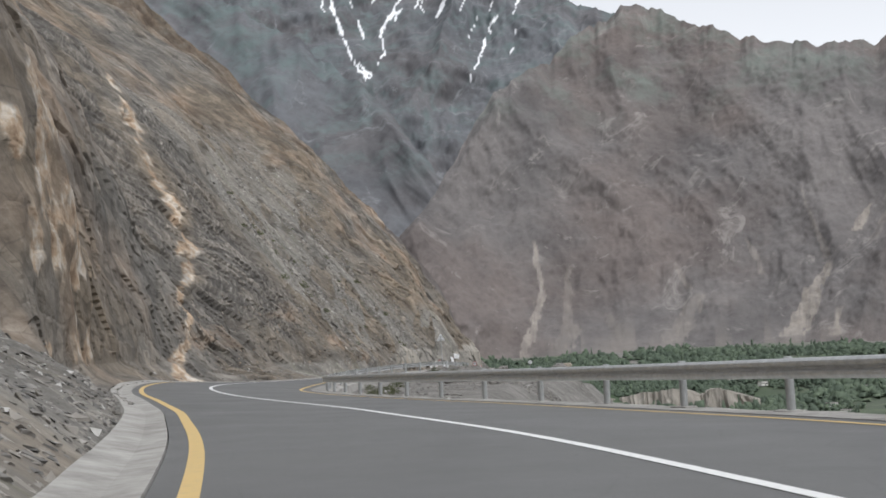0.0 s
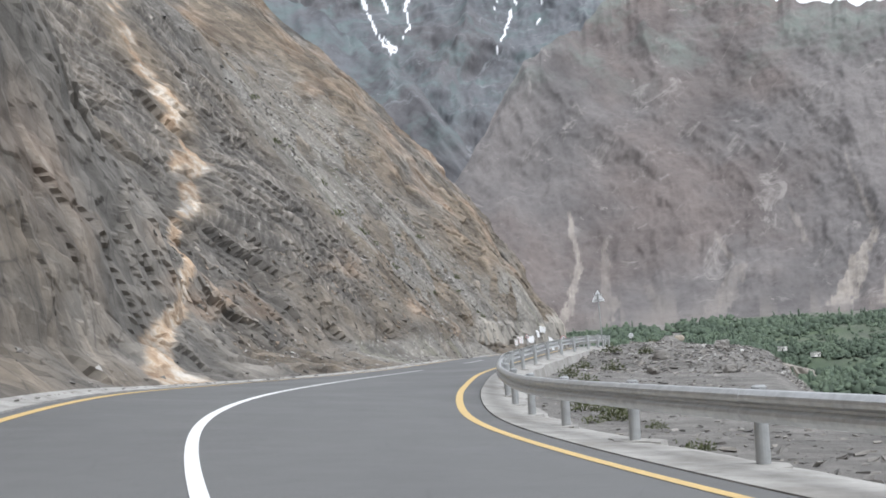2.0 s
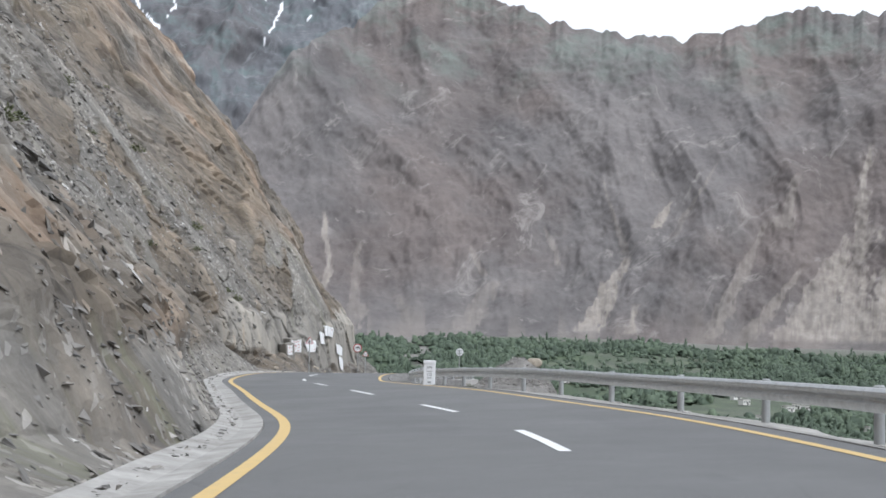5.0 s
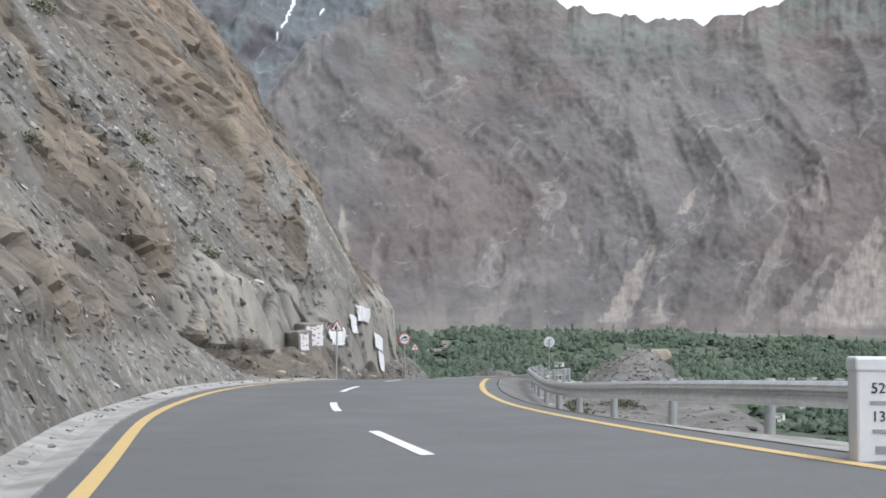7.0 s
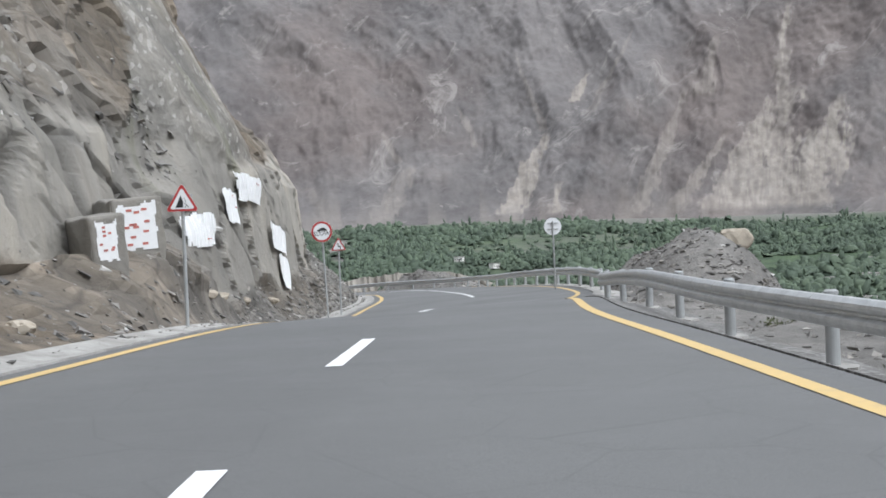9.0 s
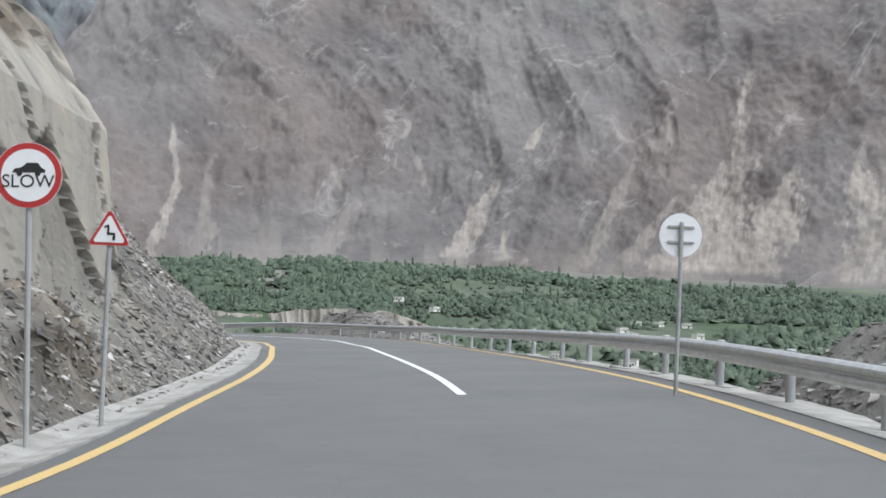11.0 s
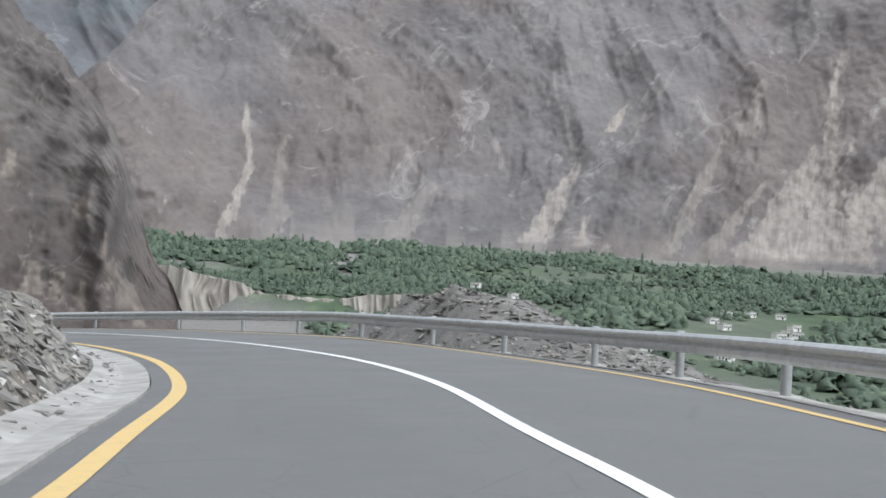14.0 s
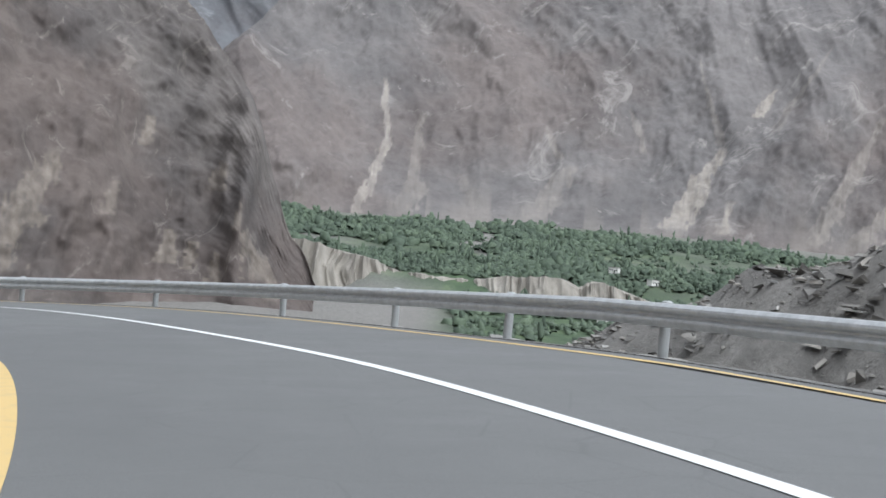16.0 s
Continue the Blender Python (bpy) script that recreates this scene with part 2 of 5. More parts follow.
def asphalt_look(n, b):
    at = n.place()
    patch = n.noise(n.place((1, 0.2, 1)), 0.22, 3, 0.5, 0.5)
    grain, blotch, wear = n.noise(at, 90, 4, 0.7), n.noise(at, 0.35, 5), n.noise(n.place((0.6, 0.05, 1)), 1.2, 4)
    base = n.ramp(grain, (0.3, (0.095, 0.095, 0.094)), (0.7, (0.165, 0.165, 0.162)))
    base = n.mix(n.grey(blotch, 0.35, 0.7, 0.0, 0.4), base, (0.145, 0.145, 0.142))
    base = n.mix(n.grey(patch, 0.52, 0.58, 0.0, 0.3), base, (0.1, 0.1, 0.1))
    base = n.mix(n.grey(n.voronoi(at, 0.9, "Distance", "DISTANCE_TO_EDGE"), 0.012, 0.0, 0.0, 0.3), base, (0.06, 0.06, 0.06))
    n.link(n.mix(n.grey(wear, 0.5, 0.75, 0.0, 0.35), base, (0.105, 0.105, 0.104)), b.inputs["Base Color"])
    n.link(n.grey(blotch, 0.3, 0.7, 0.55, 0.75), b.inputs["Roughness"])
    n.bump(b, grain, 0.25, 0.01)


def paint_look(colour, worn):
    def build(n, b):
        at = n.place()
        n.link(n.mix(n.grey(n.noise(at, 7, 8, 0.75), 0.5, 0.78, 0.0, 0.8), colour, worn), b.inputs["Base Color"])
        n.bump(b, n.noise(at, 60, 3), 0.15, 0.01)

    return build


def concrete_look(n, b):
    at = n.place()
    base = n.ramp(n.noise(at, 1.6, 8, 0.7), (0.3, (0.22, 0.211, 0.194)), (0.55, (0.37, 0.357, 0.335)), (0.75, (0.49, 0.476, 0.452)))
    n.link(n.mix(n.grey(n.noise(at, 0.5, 4), 0.55, 0.7, 0, 0.6), base, (0.2, 0.185, 0.165)), b.inputs["Base Color"])
    n.bump(b, n.noise(at, 9, 8, 0.7), 0.4, 0.03)


def steel_look(n, b):
    at = n.place()
    n.link(n.ramp(n.noise(at, 5, 6, 0.7), (0.3, (0.5, 0.51, 0.51)), (0.6, (0.66, 0.67, 0.67)), (0.8, (0.73, 0.73, 0.72))), b.inputs["Base Color"])
    n.link(n.grey(n.noise(at, 11, 5), 0.3, 0.7, 0.32, 0.5), b.inputs["Roughness"])


def plain_look(colour, dirt=0.25):
    def build(n, b):
        at = n.place()
        dark = tuple(c * 0.55 for c in colour)
        n.link(n.mix(n.grey(n.noise(at, 6, 7, 0.7), 0.45, 0.8, 0.0, dirt * 2), colour, dark), b.inputs["Base Color"])

    return build


def ground_look(n, b):
    at = n.place()
    soil = n.ramp(n.noise(at, 0.6, 9, 0.72), (0.32, (0.11, 0.104, 0.096)), (0.5, (0.18, 0.17, 0.157)), (0.7, (0.29, 0.275, 0.255)))
    grass = n.ramp(n.noise(at, 0.035, 8, 0.72), (0.34, (0.03, 0.05, 0.028)), (0.55, (0.06, 0.095, 0.045)), (0.66, (0.11, 0.15, 0.07)), (0.76, (0.2, 0.2, 0.15)))
    n.link(n.mix(n.attribute("green"), soil, grass), b.inputs["Base Color"])
    n.bump(b, n.noise(at, 2.5, 9, 0.7), 0.8, 0.2)


def gravel_look(n, b):
    at = n.place()
    grit = n.voronoi(at, 14)
    base = n.ramp(n.noise(at, 1.1, 8, 0.7), (0.32, (0.09, 0.086, 0.082)), (0.52, (0.15, 0.145, 0.137)), (0.72, (0.25, 0.24, 0.225)))
    n.link(n.mix(n.grey(grit, 0.6, 0.75, 0.0, 0.6), base, (0.34, 0.33, 0.32)), b.inputs["Base Color"])
    n.bump(b, n.voronoi(at, 14, "Distance"), 0.7, 0.04)


def mountain_look(tint, size=1.0, relief=0.45):
    def build(n, b):
        at = n.place()
        fall, lean = n.tilted((0, 12, 0), (1.0, 1.0, 0.16)), n.tilted((0, -24, 0), (1.0, 1.0, 0.14))
        k = 1 / size
        big, mid, fine = n.noise(at, 0.0032 * k, 5, 0.6), n.noise(fall, 0.009 * k, 9, 0.62, 0.3), n.noise(at, 0.09 * k, 7, 0.68)
        slant = n.noise(lean, 0.014 * k, 9, 0.64, 0.2)
        base = n.ramp(n.mix(0.45, mid, slant), (0.36, (0.098, 0.092, 0.092)), (0.46, (0.132, 0.123, 0.121)), (0.55, (0.162, 0.15, 0.146)), (0.66, (0.2, 0.187, 0.18)))
        base = n.mix(n.grey(big, 0.44, 0.58, 0.0, 0.85), base, n.mix(1.0, base, (0.97, 0.88, 0.84), "MULTIPLY"))
        base = n.mix(n.grey(fine, 0.46, 0.66, 0.0, 0.45), base, n.mix(1.0, base, (0.62, 0.6, 0.6), "MULTIPLY"))
        base = n.mix(n.grey(n.noise(lean, 0.03 * k, 6, 0.62, 0.3), 0.53, 0.6, 0.0, 0.35), base, n.mix(1.0, base, (0.7, 0.68, 0.68), "MULTIPLY"))
        scratch = n.noise(n.tilted((0, -30, 0), (1, 1, 0.22)), 0.02 * k, 9, 0.72, 1.2)
        base = n.mix(n.grey(scratch, 0.575, 0.66, 0.0, 0.6), base, (0.3, 0.28, 0.262))
        base = n.mix(n.grey(n.noise(at, 0.05 * k, 8, 0.75, 0.6), 0.63, 0.69, 0.0, 0.55), base, (0.33, 0.305, 0.285))
        base = n.mix(n.attribute("scree"), base, n.ramp(n.mix(0.5, slant, fine), (0.38, (0.2, 0.178, 0.157)), (0.5, (0.275, 0.247, 0.218)), (0.64, (0.36, 0.328, 0.292))))
        base = n.mix(n.times(n.attribute("high"), n.grey(n.noise(at, 0.012, 7, 0.7), 0.48, 0.66, 0.0, 0.8)), base, (0.15, 0.175, 0.155))
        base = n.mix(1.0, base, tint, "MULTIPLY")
        n.link(n.mix(n.attribute("snow"), base, (0.85, 0.86, 0.88)), b.inputs["Base Color"])
        n.bump(b, n.mix(0.5, n.noise(fall, 0.03 * k, 9, 0.65, 0.2), fine), relief, 7 * size)

    return build


def leaf_look(dark, light):
    def build(n, b):
        at = n.place()
        c = n.mix(n.island(), dark, light)
        c = n.mix(n.grey(n.noise(at, 0.02, 4, 0.6), 0.4, 0.62, 0.0, 0.75), c, n.mix(n.island(), tuple(v * 0.62 for v in dark), dark))
        n.link(n.mix(n.grey(n.noise(at, 0.9, 5), 0.35, 0.7, 0, 0.5), c, tuple(v * 0.6 for v in dark)), b.inputs["Base Color"])

    return build


ROCK = shade("banded_schist_rock", rock_look, 0.9)
SCREE = shade("broken_slate_rubble", scree_look, 0.9)
SLAB = shade("rusty_schist_slabs", slab_look, 0.9)
ASPHALT = shade("grey_asphalt", asphalt_look, 0.65)
YELLOW = shade("yellow_road_paint", paint_look((0.62, 0.44, 0.18), (0.4, 0.32, 0.2)), 0.6)
WHITE = shade("white_road_paint", paint_look((0.78, 0.78, 0.77), (0.5, 0.5, 0.5)), 0.6)
CONCRETE = shade("pale_concrete", concrete_look, 0.9)
STEEL = shade("galvanised_steel", steel_look, 0.42, 0.75)
POSTGREY = shade("galvanised_post", plain_look((0.4, 0.41, 0.41), 0.3), 0.55, 0.3)
GRAVEL = shade("dark_roadside_gravel", gravel_look, 0.95)
GROUND = shade("stony_ground", ground_look, 0.95)
MOUNTAIN = shade("grey_brown_mountain_rock", mountain_look((1.0, 0.99, 0.985)), 0.95)
# far peak and spur: the blue cast of distance haze is multiplied into the colour
HAZEROCK = shade("haze_tinted_mountain_rock", mountain_look((0.8, 0.9, 1.0), 1.6, 0.2), 0.95)
DARKROCK = shade("dark_brown_mountain_rock", mountain_look((0.74, 0.7, 0.67), 0.4), 0.95)
LEAF = shade("orchard_leaves", leaf_look((0.064, 0.092, 0.062), (0.13, 0.172, 0.108)), 0.8)
SHRUB = shade("dusty_shrub_leaves", leaf_look((0.07, 0.085, 0.035), (0.2, 0.21, 0.1)), 0.85)
WHITEWASH = shade("whitewash_on_rock", plain_look((0.8, 0.8, 0.8), 0.12), 0.85)
REDINK = shade("faded_red_lettering", plain_look((0.5, 0.16, 0.13), 0.2), 0.8)
SIGNRED = shade("sign_red", plain_look((0.42, 0.03, 0.03), 0.1), 0.5)
SIGNWHITE = shade("sign_white", plain_look((0.78, 0.79, 0.8), 0.08), 0.45)
SIGNBLACK = shade("sign_black", plain_look((0.02, 0.02, 0.02), 0.1), 0.5)
SIGNBACK = shade("sign_back_pale_metal", plain_look((0.78, 0.79, 0.8), 0.08), 0.5, 0.0)
HOUSEWALL = shade("pale_plaster", plain_look((0.76, 0.74, 0.7), 0.15), 0.9)
HOUSEROOF = shade("grey_flat_roof", plain_look((0.34, 0.32, 0.3), 0.3), 0.9)


# ---- helpers for meshes
def mesh_object(name, verts, faces, material, parent=None, smooth=False, attributes=None, label=""):
    me = bpy.data.meshes.new(name)
    me.from_pydata([tuple(v) for v in verts] if not isinstance(verts, np.ndarray) else verts.tolist(), [], faces if not isinstance(faces, np.ndarray) else faces.tolist())
    for key, values in (attributes or {}).items():
        a = me.attributes.new(key, "FLOAT", "POINT")
        a.data.foreach_set("value", np.ascontiguousarray(values, dtype=np.float32).ravel())
    if smooth:
        me.polygons.foreach_set("use_smooth", [True] * len(me.polygons))
    me.materials.append(material)
    me.update()
    ob = new(name, me)
    if parent is not None:
        ob.parent = parent
    if label:
        ob["label"] = label
    return ob


def part(name, bm, material, parent, label="", smooth=False):
    me = bpy.data.meshes.new(name)
    if smooth:
        for f in bm.faces:
            f.smooth = True
    bm.normal_update()
    bm.to_mesh(me)
    bm.free()
    me.materials.append(material)
    ob = new(name, me)
    ob.parent = parent
    if label:
        ob["label"] = label
    return ob


def empty(name, m, label, category, group="", kind=""):
    ob = new(name)
    ob.empty_display_size = 0.3
    ob.matrix_world = m
    return tagged(ob, label, category, group, kind)


def grid_faces(rows, columns):
    i = np.arange(rows - 1)[:, None] * columns + np.arange(columns - 1)[None, :]
    return np.stack([i, i + 1, i + columns + 1, i + columns], -1).reshape(-1, 4)


def box(bm, sx, sy, sz, at=(0, 0, 0), bevel=0.0):
    made = bmesh.ops.create_cube(bm, size=1.0, matrix=Matrix.Translation(at) @ Matrix.Diagonal((sx, sy, sz, 1)))
    if bevel:
        edges = list({e for v in made["verts"] for e in v.link_edges})
        bmesh.ops.bevel(bm, geom=edges, offset=bevel, segments=2, affect="EDGES", profile=0.5)
    return bm


def tube(bm, radius, height, at=(0, 0, 0), sides=14, top=None):
    bmesh.ops.create_cone(bm, cap_ends=True, segments=sides, radius1=radius, radius2=radius if top is None else top, depth=height, matrix=Matrix.Translation((at[0], at[1], at[2] + height / 2)))
    return bm


# ---- the road's line: y, x of the middle line; widths to the edge lines; heights; cross fall
MIDDLE = [(-34.8, 10.5), (-15.7, 6.37), (-0.5, 3.48), (9.4, 1.09), (15.3, -0.45), (22, -2.72), (31.3, -5.68), (40.6, -8.09), (48, -9.42), (56.1, -9.83), (63, -9.54), (69.8, -8.69), (76.6, -7.23), (83.8, -5.67), (91.9, -4.28), (100.9, -2.72), (115, -1.16), (130, -1.75), (145, -2.17), (152, -2.13), (158, -1.71), (162.9, -0.91), (170, 1), (176.1, 2.62), (183.1, 4.8), (190.1, 6.59), (196.7, 9.06), (202.6, 10.84), (210.7, 12.59), (215.7, 13.49), (221.7, 14.45), (228.7, 15.48), (233.8, 16.27), (237.9, 16.61), (242.2, 17.06), (245.5, 17.25), (249.3, 17.31), (253.2, 17.08), (257.7, 16.35), (262.2, 15.31), (267.5, 13.47), (272.4, 11.6), (277.5, 8.89), (281.3, 4.28), (284.4, -1.35), (286.2, -7.1), (287.6, -14.27), (288.4, -23.97), (288.9, -38.01), (289, -55.01)]
LEFT_WIDTH = [(-34, 4.74), (16, 3.69), (25, 3.07), (32, 3.01), (50, 2.79), (60, 3.11), (72, 3.61), (80, 3.65), (86, 3.38), (122, 3.48), (134, 3.2), (142, 3.17), (150, 3.32), (158, 3.23), (163, 3.05), (170, 2.71), (177, 2.69), (184, 3.13), (192, 3.73), (199, 4.24), (205, 4.32), (210, 4.07), (216, 3.68), (224, 3.34), (234, 3.37), (242, 3.13), (249, 3.49), (300, 3.59)]
RIGHT_WIDTH = [(-34, 3.88), (34, 3.94), (54, 4.25), (63, 4.12), (72, 3.39), (78, 2.96), (85, 2.71), (93, 2.67), (110, 2.93), (124, 3.17), (131, 3.19), (138, 2.78), (146, 3.18), (152, 3.58), (160, 3.8), (168, 3.14), (176, 2.71), (184, 2.77), (192, 3.1), (200, 3.35), (207, 3.4), (213, 3.34), (222, 3.43), (230, 3.18), (238, 3.29), (246, 3.37), (256, 3.52), (300, 3.45)]
HEIGHTS = [(-34, -0.41), (0, 0.23), (20, 0.36), (45, 0.52), (70, 0.7), (100, 0.88), (120, 0.58), (140, 0.49), (157, 0.35), (165, 0.43), (172, 0.36), (178, 0.23), (184, -0.01), (190, -0.53), (201, -1.03), (212, -1.3), (225, -1.63), (235, -1.94), (250, -2.7), (265, -3.26), (285, -4.11), (300, -4.64)]
FALL = [(-34, 2.32), (0, -0.13), (30, -2.45), (52, -4.97), (65, -1.95), (85, 2.07), (118, 2.72), (130, 3.21), (140, 2.61), (147, 1.58), (153, 0.48), (160, -0.12), (172, 0.52), (185, 1.49), (192, 2.59), (205, 3.67), (215, 3.02), (225, 2.18), (235, 1.63), (245, 2.92), (300, 3.85)]
LEVEL_X = [(-34, 4.4), (0, 0), (18, -2.8), (35, -6), (44, -7.2), (52, -7.9), (62, -8), (75, -7.5), (96, -6), (119, -4.7), (135, -4.1), (150, -2.6), (160, -0.7), (176, 2.4), (190, 5), (201, 7.4), (211, 8.6), (221, 9.9), (234, 10), (300, 10)]


def road_z(x, y):
    lateral = np.asarray(x, float) - table(LEVEL_X, y, 4)
    return table(HEIGHTS, y, 4) + np.clip(lateral, -14, 9) * np.tan(np.radians(table(FALL, y, 4)))


def curve_line():
    """The middle line in even steps of 0.5 m: places, the way along and the way to the right."""
    p = np.array([(x, y) for y, x in MIDDLE], float)
    fine = []
    for a in range(len(p) - 1):
        p0, p1, p2, p3 = p[max(a - 1, 0)], p[a], p[a + 1], p[min(a + 2, len(p) - 1)]
        for t in np.linspace(0, 1, 30, endpoint=False):
            fine.append(0.5 * (2 * p1 + (p2 - p0) * t + (2 * p0 - 5 * p1 + 4 * p2 - p3) * t * t + (3 * p1 - p0 - 3 * p2 + p3) * t**3))
    fine = np.array(fine)
    kernel = np.exp(-np.linspace(-1.6, 1.6, 41) ** 2)
    kernel /= kernel.sum()
    padded = np.pad(fine, ((20, 20), (0, 0)), mode="reflect", reflect_type="odd")
    fine = np.stack([np.convolve(padded[:, c], kernel, "valid") for c in (0, 1)], 1)
    run = np.r_[0, np.cumsum(np.linalg.norm(np.diff(fine, axis=0), axis=1))]
    at = np.arange(0, run[-1], 0.5)
    line = np.stack([np.interp(at, run, fine[:, c]) for c in (0, 1)], 1)
    way = np.gradient(line, axis=0)
    way /= np.linalg.norm(way, axis=1, keepdims=True)
    return line, way, np.stack([way[:, 1], -way[:, 0]], 1), at


LINE, WAY, SIDE, RUN = curve_line()
WL, WR = table(LEFT_WIDTH, LINE[:, 1], 4), table(RIGHT_WIDTH, LINE[:, 1], 4)


def along(offset, lift=0.0):
    """Places beside the middle line; offset to the right, in metres, a number or one for each station."""
    q = LINE + SIDE * np.broadcast_to(offset, len(LINE))[:, None]
    return np.column_stack([q, road_z(q[:, 0], q[:, 1]) + lift])


def station(y):
    return int(np.argmin(np.abs(LINE[:, 1] - y) + (LINE[:, 0] < -45) * 99))


def ribbon(name, offsets, lifts, material, label="", category="", first=0, last=None, kind="structure", parent=None):
    last = len(LINE) if last is None else last
    cols = [along(o, l)[first:last] for o, l in zip(offsets, lifts)]
    verts = np.stack(cols, 1).reshape(-1, 3)
    ob = mesh_object(name, verts, grid_faces(last - first, len(cols))[:, ::-1], material, parent, smooth=False)
    return tagged(ob, label, category, "", kind) if parent is None else ob


# ---- road, shoulders, lines
PAVE_LEFT, PAVE_RIGHT = -(WL + 0.35), WR + 0.45
ribbon("road", [PAVE_LEFT, -WL * 0.66, -WL * 0.33, 0.0, WR * 0.33, WR * 0.66, PAVE_RIGHT], [0.0] * 7, ASPHALT, "grey asphalt two-lane mountain road with a smooth surface", "road")
ribbon("edge_line_left", [-(WL + 0.09), -(WL - 0.09)], [0.006, 0.006], YELLOW, "worn yellow edge line painted along the cliff side", "road marking")
ribbon("edge_line_right", [WR - 0.075, WR + 0.075], [0.006, 0.006], YELLOW, "worn yellow edge line painted along the guard rail side", "road marking")
gutter_noise = 0.06 * fbm(RUN * 0.12, 0 * RUN, 0 * RUN + 3.3)
ribbon("gutter", [PAVE_LEFT + 0.004, PAVE_LEFT - 0.02, PAVE_LEFT - 0.38, PAVE_LEFT - 0.78 - gutter_noise, PAVE_LEFT - 0.86 - gutter_noise, PAVE_LEFT - 1.25],
       [-0.2, 0.025, -0.01, 0.07 + 0.3 * gutter_noise, -0.02, -0.3], CONCRETE, "pale rough concrete gutter beside the road under the cliff", "gutter")
edge_noise = 0.12 * fbm(RUN * 0.6, 0 * RUN + 8, 0 * RUN)
RAIL_LIFT = table([(-34, 0.07), (20, 0.09), (40, 0.01), (60, -0.11), (80, -0.11), (100, -0.14), (118, -0.15), (134, -0.19), (148, -0.23), (160, -0.41), (172, -0.43), (184, -0.25), (196, -0.1), (210, -0.01), (225, -0.02), (240, -0.06), (255, -0.07), (300, -0.17)], LINE[:, 1], 4)
VERGE = np.minimum(RAIL_LIFT, 0.0)
RAIL_OFF = WR + table([(-34, 1.1), (20, 1.1), (40, 1.3), (60, 1), (84, 0.8), (96, 0.9), (108, 1.2), (122, 1.7), (140, 2), (152, 1.5), (165, 1.7), (178, 1.5), (190, 1), (200, 0.8), (211, 0.85), (222, 0.75), (232, 0.75), (245, 1), (254, 1.3), (300, 1.5)], LINE[:, 1], 5)
for name, y0, y1, material, words in (("shoulder", -33, 156, CONCRETE, "rough pale concrete shoulder strip under the guard rail posts"), ("gravel_shoulder", 156, 196, GRAVEL, "dark gravel shoulder under the guard rail posts"), ("shoulder", 196, 246, CONCRETE, "narrow pale concrete shoulder strip round the bend"), ("gravel_shoulder", 246, 0, GRAVEL, "dark gravel shoulder under the rail past the bend")):
    ribbon(name, [PAVE_RIGHT - 0.004, PAVE_RIGHT + 0.02, RAIL_OFF + 0.1, RAIL_OFF + 0.5 + edge_noise, RAIL_OFF + 0.62 + edge_noise], [-0.2, 0.012, 0.02 + 0.2 * edge_noise + VERGE, VERGE - 0.03, VERGE - 0.7], material,
           words, "shoulder", first=max(0, station(y0)), last=station(y1) + 1 if y1 else None)

# white middle line: solid before the first bend and after the last sign, dashes between
line_root = empty("middle_line", pose(0, 0, 0), "white painted middle line, solid in bends and dashed between", "road marking", kind="structure")


def stripe(name, y0, y1, width):
    a, b = station(y0), station(y1) + 1
    ribbon(name, [-width / 2, width / 2], [0.007, 0.007], WHITE, first=a, last=max(b, a + 2), parent=line_root)


stripe("solid_line", -33, 76.0, 0.15)
a = station(207.5)
ribbon("solid_line", [-0.075, 0.075], [0.007, 0.007], WHITE, first=a, parent=line_root)
for y0, y1 in ((82.7, 87), (94.4, 98.8), (106, 110.5), (117.3, 121.6), (128.4, 132.9), (140, 144.5), (151, 155), (160.6, 163.8), (168.8, 172), (180.5, 184), (190, 193.5)):
    stripe("dash", y0, y1, 0.15)

# ---- the cut cliff and scree slope on the left of the road
FOCUS = np.array([-60.0, 200.0])
PROFILES = {
    "apron": [(0, 0), (1.3, 0.8), (3.0, 1.7), (5, 3.6), (8, 8), (14, 20), (30, 45), (110, 120)],
    "outcrop": [(0, 0), (0.8, 0.5), (1.4, 1.1), (1.75, 3.4), (2.0, 6.2), (2.5, 9.5), (3.2, 12.5), (5, 17), (10, 26), (24, 43), (110, 120)],
    "cliff": [(0, 0), (0.7, 0.5), (1.5, 1.2), (2.3, 5), (5, 13), (9, 22), (14, 30), (24, 43), (60, 78), (110, 120)],
    "slope": [(0, 0), (0.6, 0.9), (1.6, 2.2), (4, 4.8), (10.5, 13.0), (19, 23), (28, 33), (45, 47), (70, 70), (110, 105)],
    "wall": [(0, 0), (0.9, 0.45), (2.3, 1.1), (2.5, 2.4), (2.8, 3.7), (3.6, 4.9), (5.4, 7.2), (11, 13.8), (19.5, 23.5), (45, 48), (110, 105)],
    "nose": [(0, 0), (0.5, 0.5), (0.8, 1.2), (0.95, 2.4), (1.1, 4.2), (1.6, 5.9), (3.2, 8.7), (5.4, 12.6), (9.4, 17.0), (12.9, 21.2), (16.5, 25.2), (21, 33.2), (26, 38.5), (31, 43), (45, 56), (110, 108)],
    "nose_end": [(0, 0), (1.2, 0.8), (2.2, 1.5), (2.4, 2.4), (2.55, 3.6), (2.75, 5.4), (3.7, 6.8), (5.6, 9.5), (6.8, 12), (8.4, 15.5), (12.3, 20.5), (15.8, 25.4), (21, 31), (45, 56), (110, 108)],
    "rubble": [(0, 0), (1.3, 1.15), (4, 3.5), (8, 6.8), (11.5, 11), (17, 19), (27, 31), (52, 56), (110, 108)],
    "low": [(0, 0), (1.3, 1.0), (6, 2.0), (12, 5), (30, 20), (60, 45), (110, 80)],
}

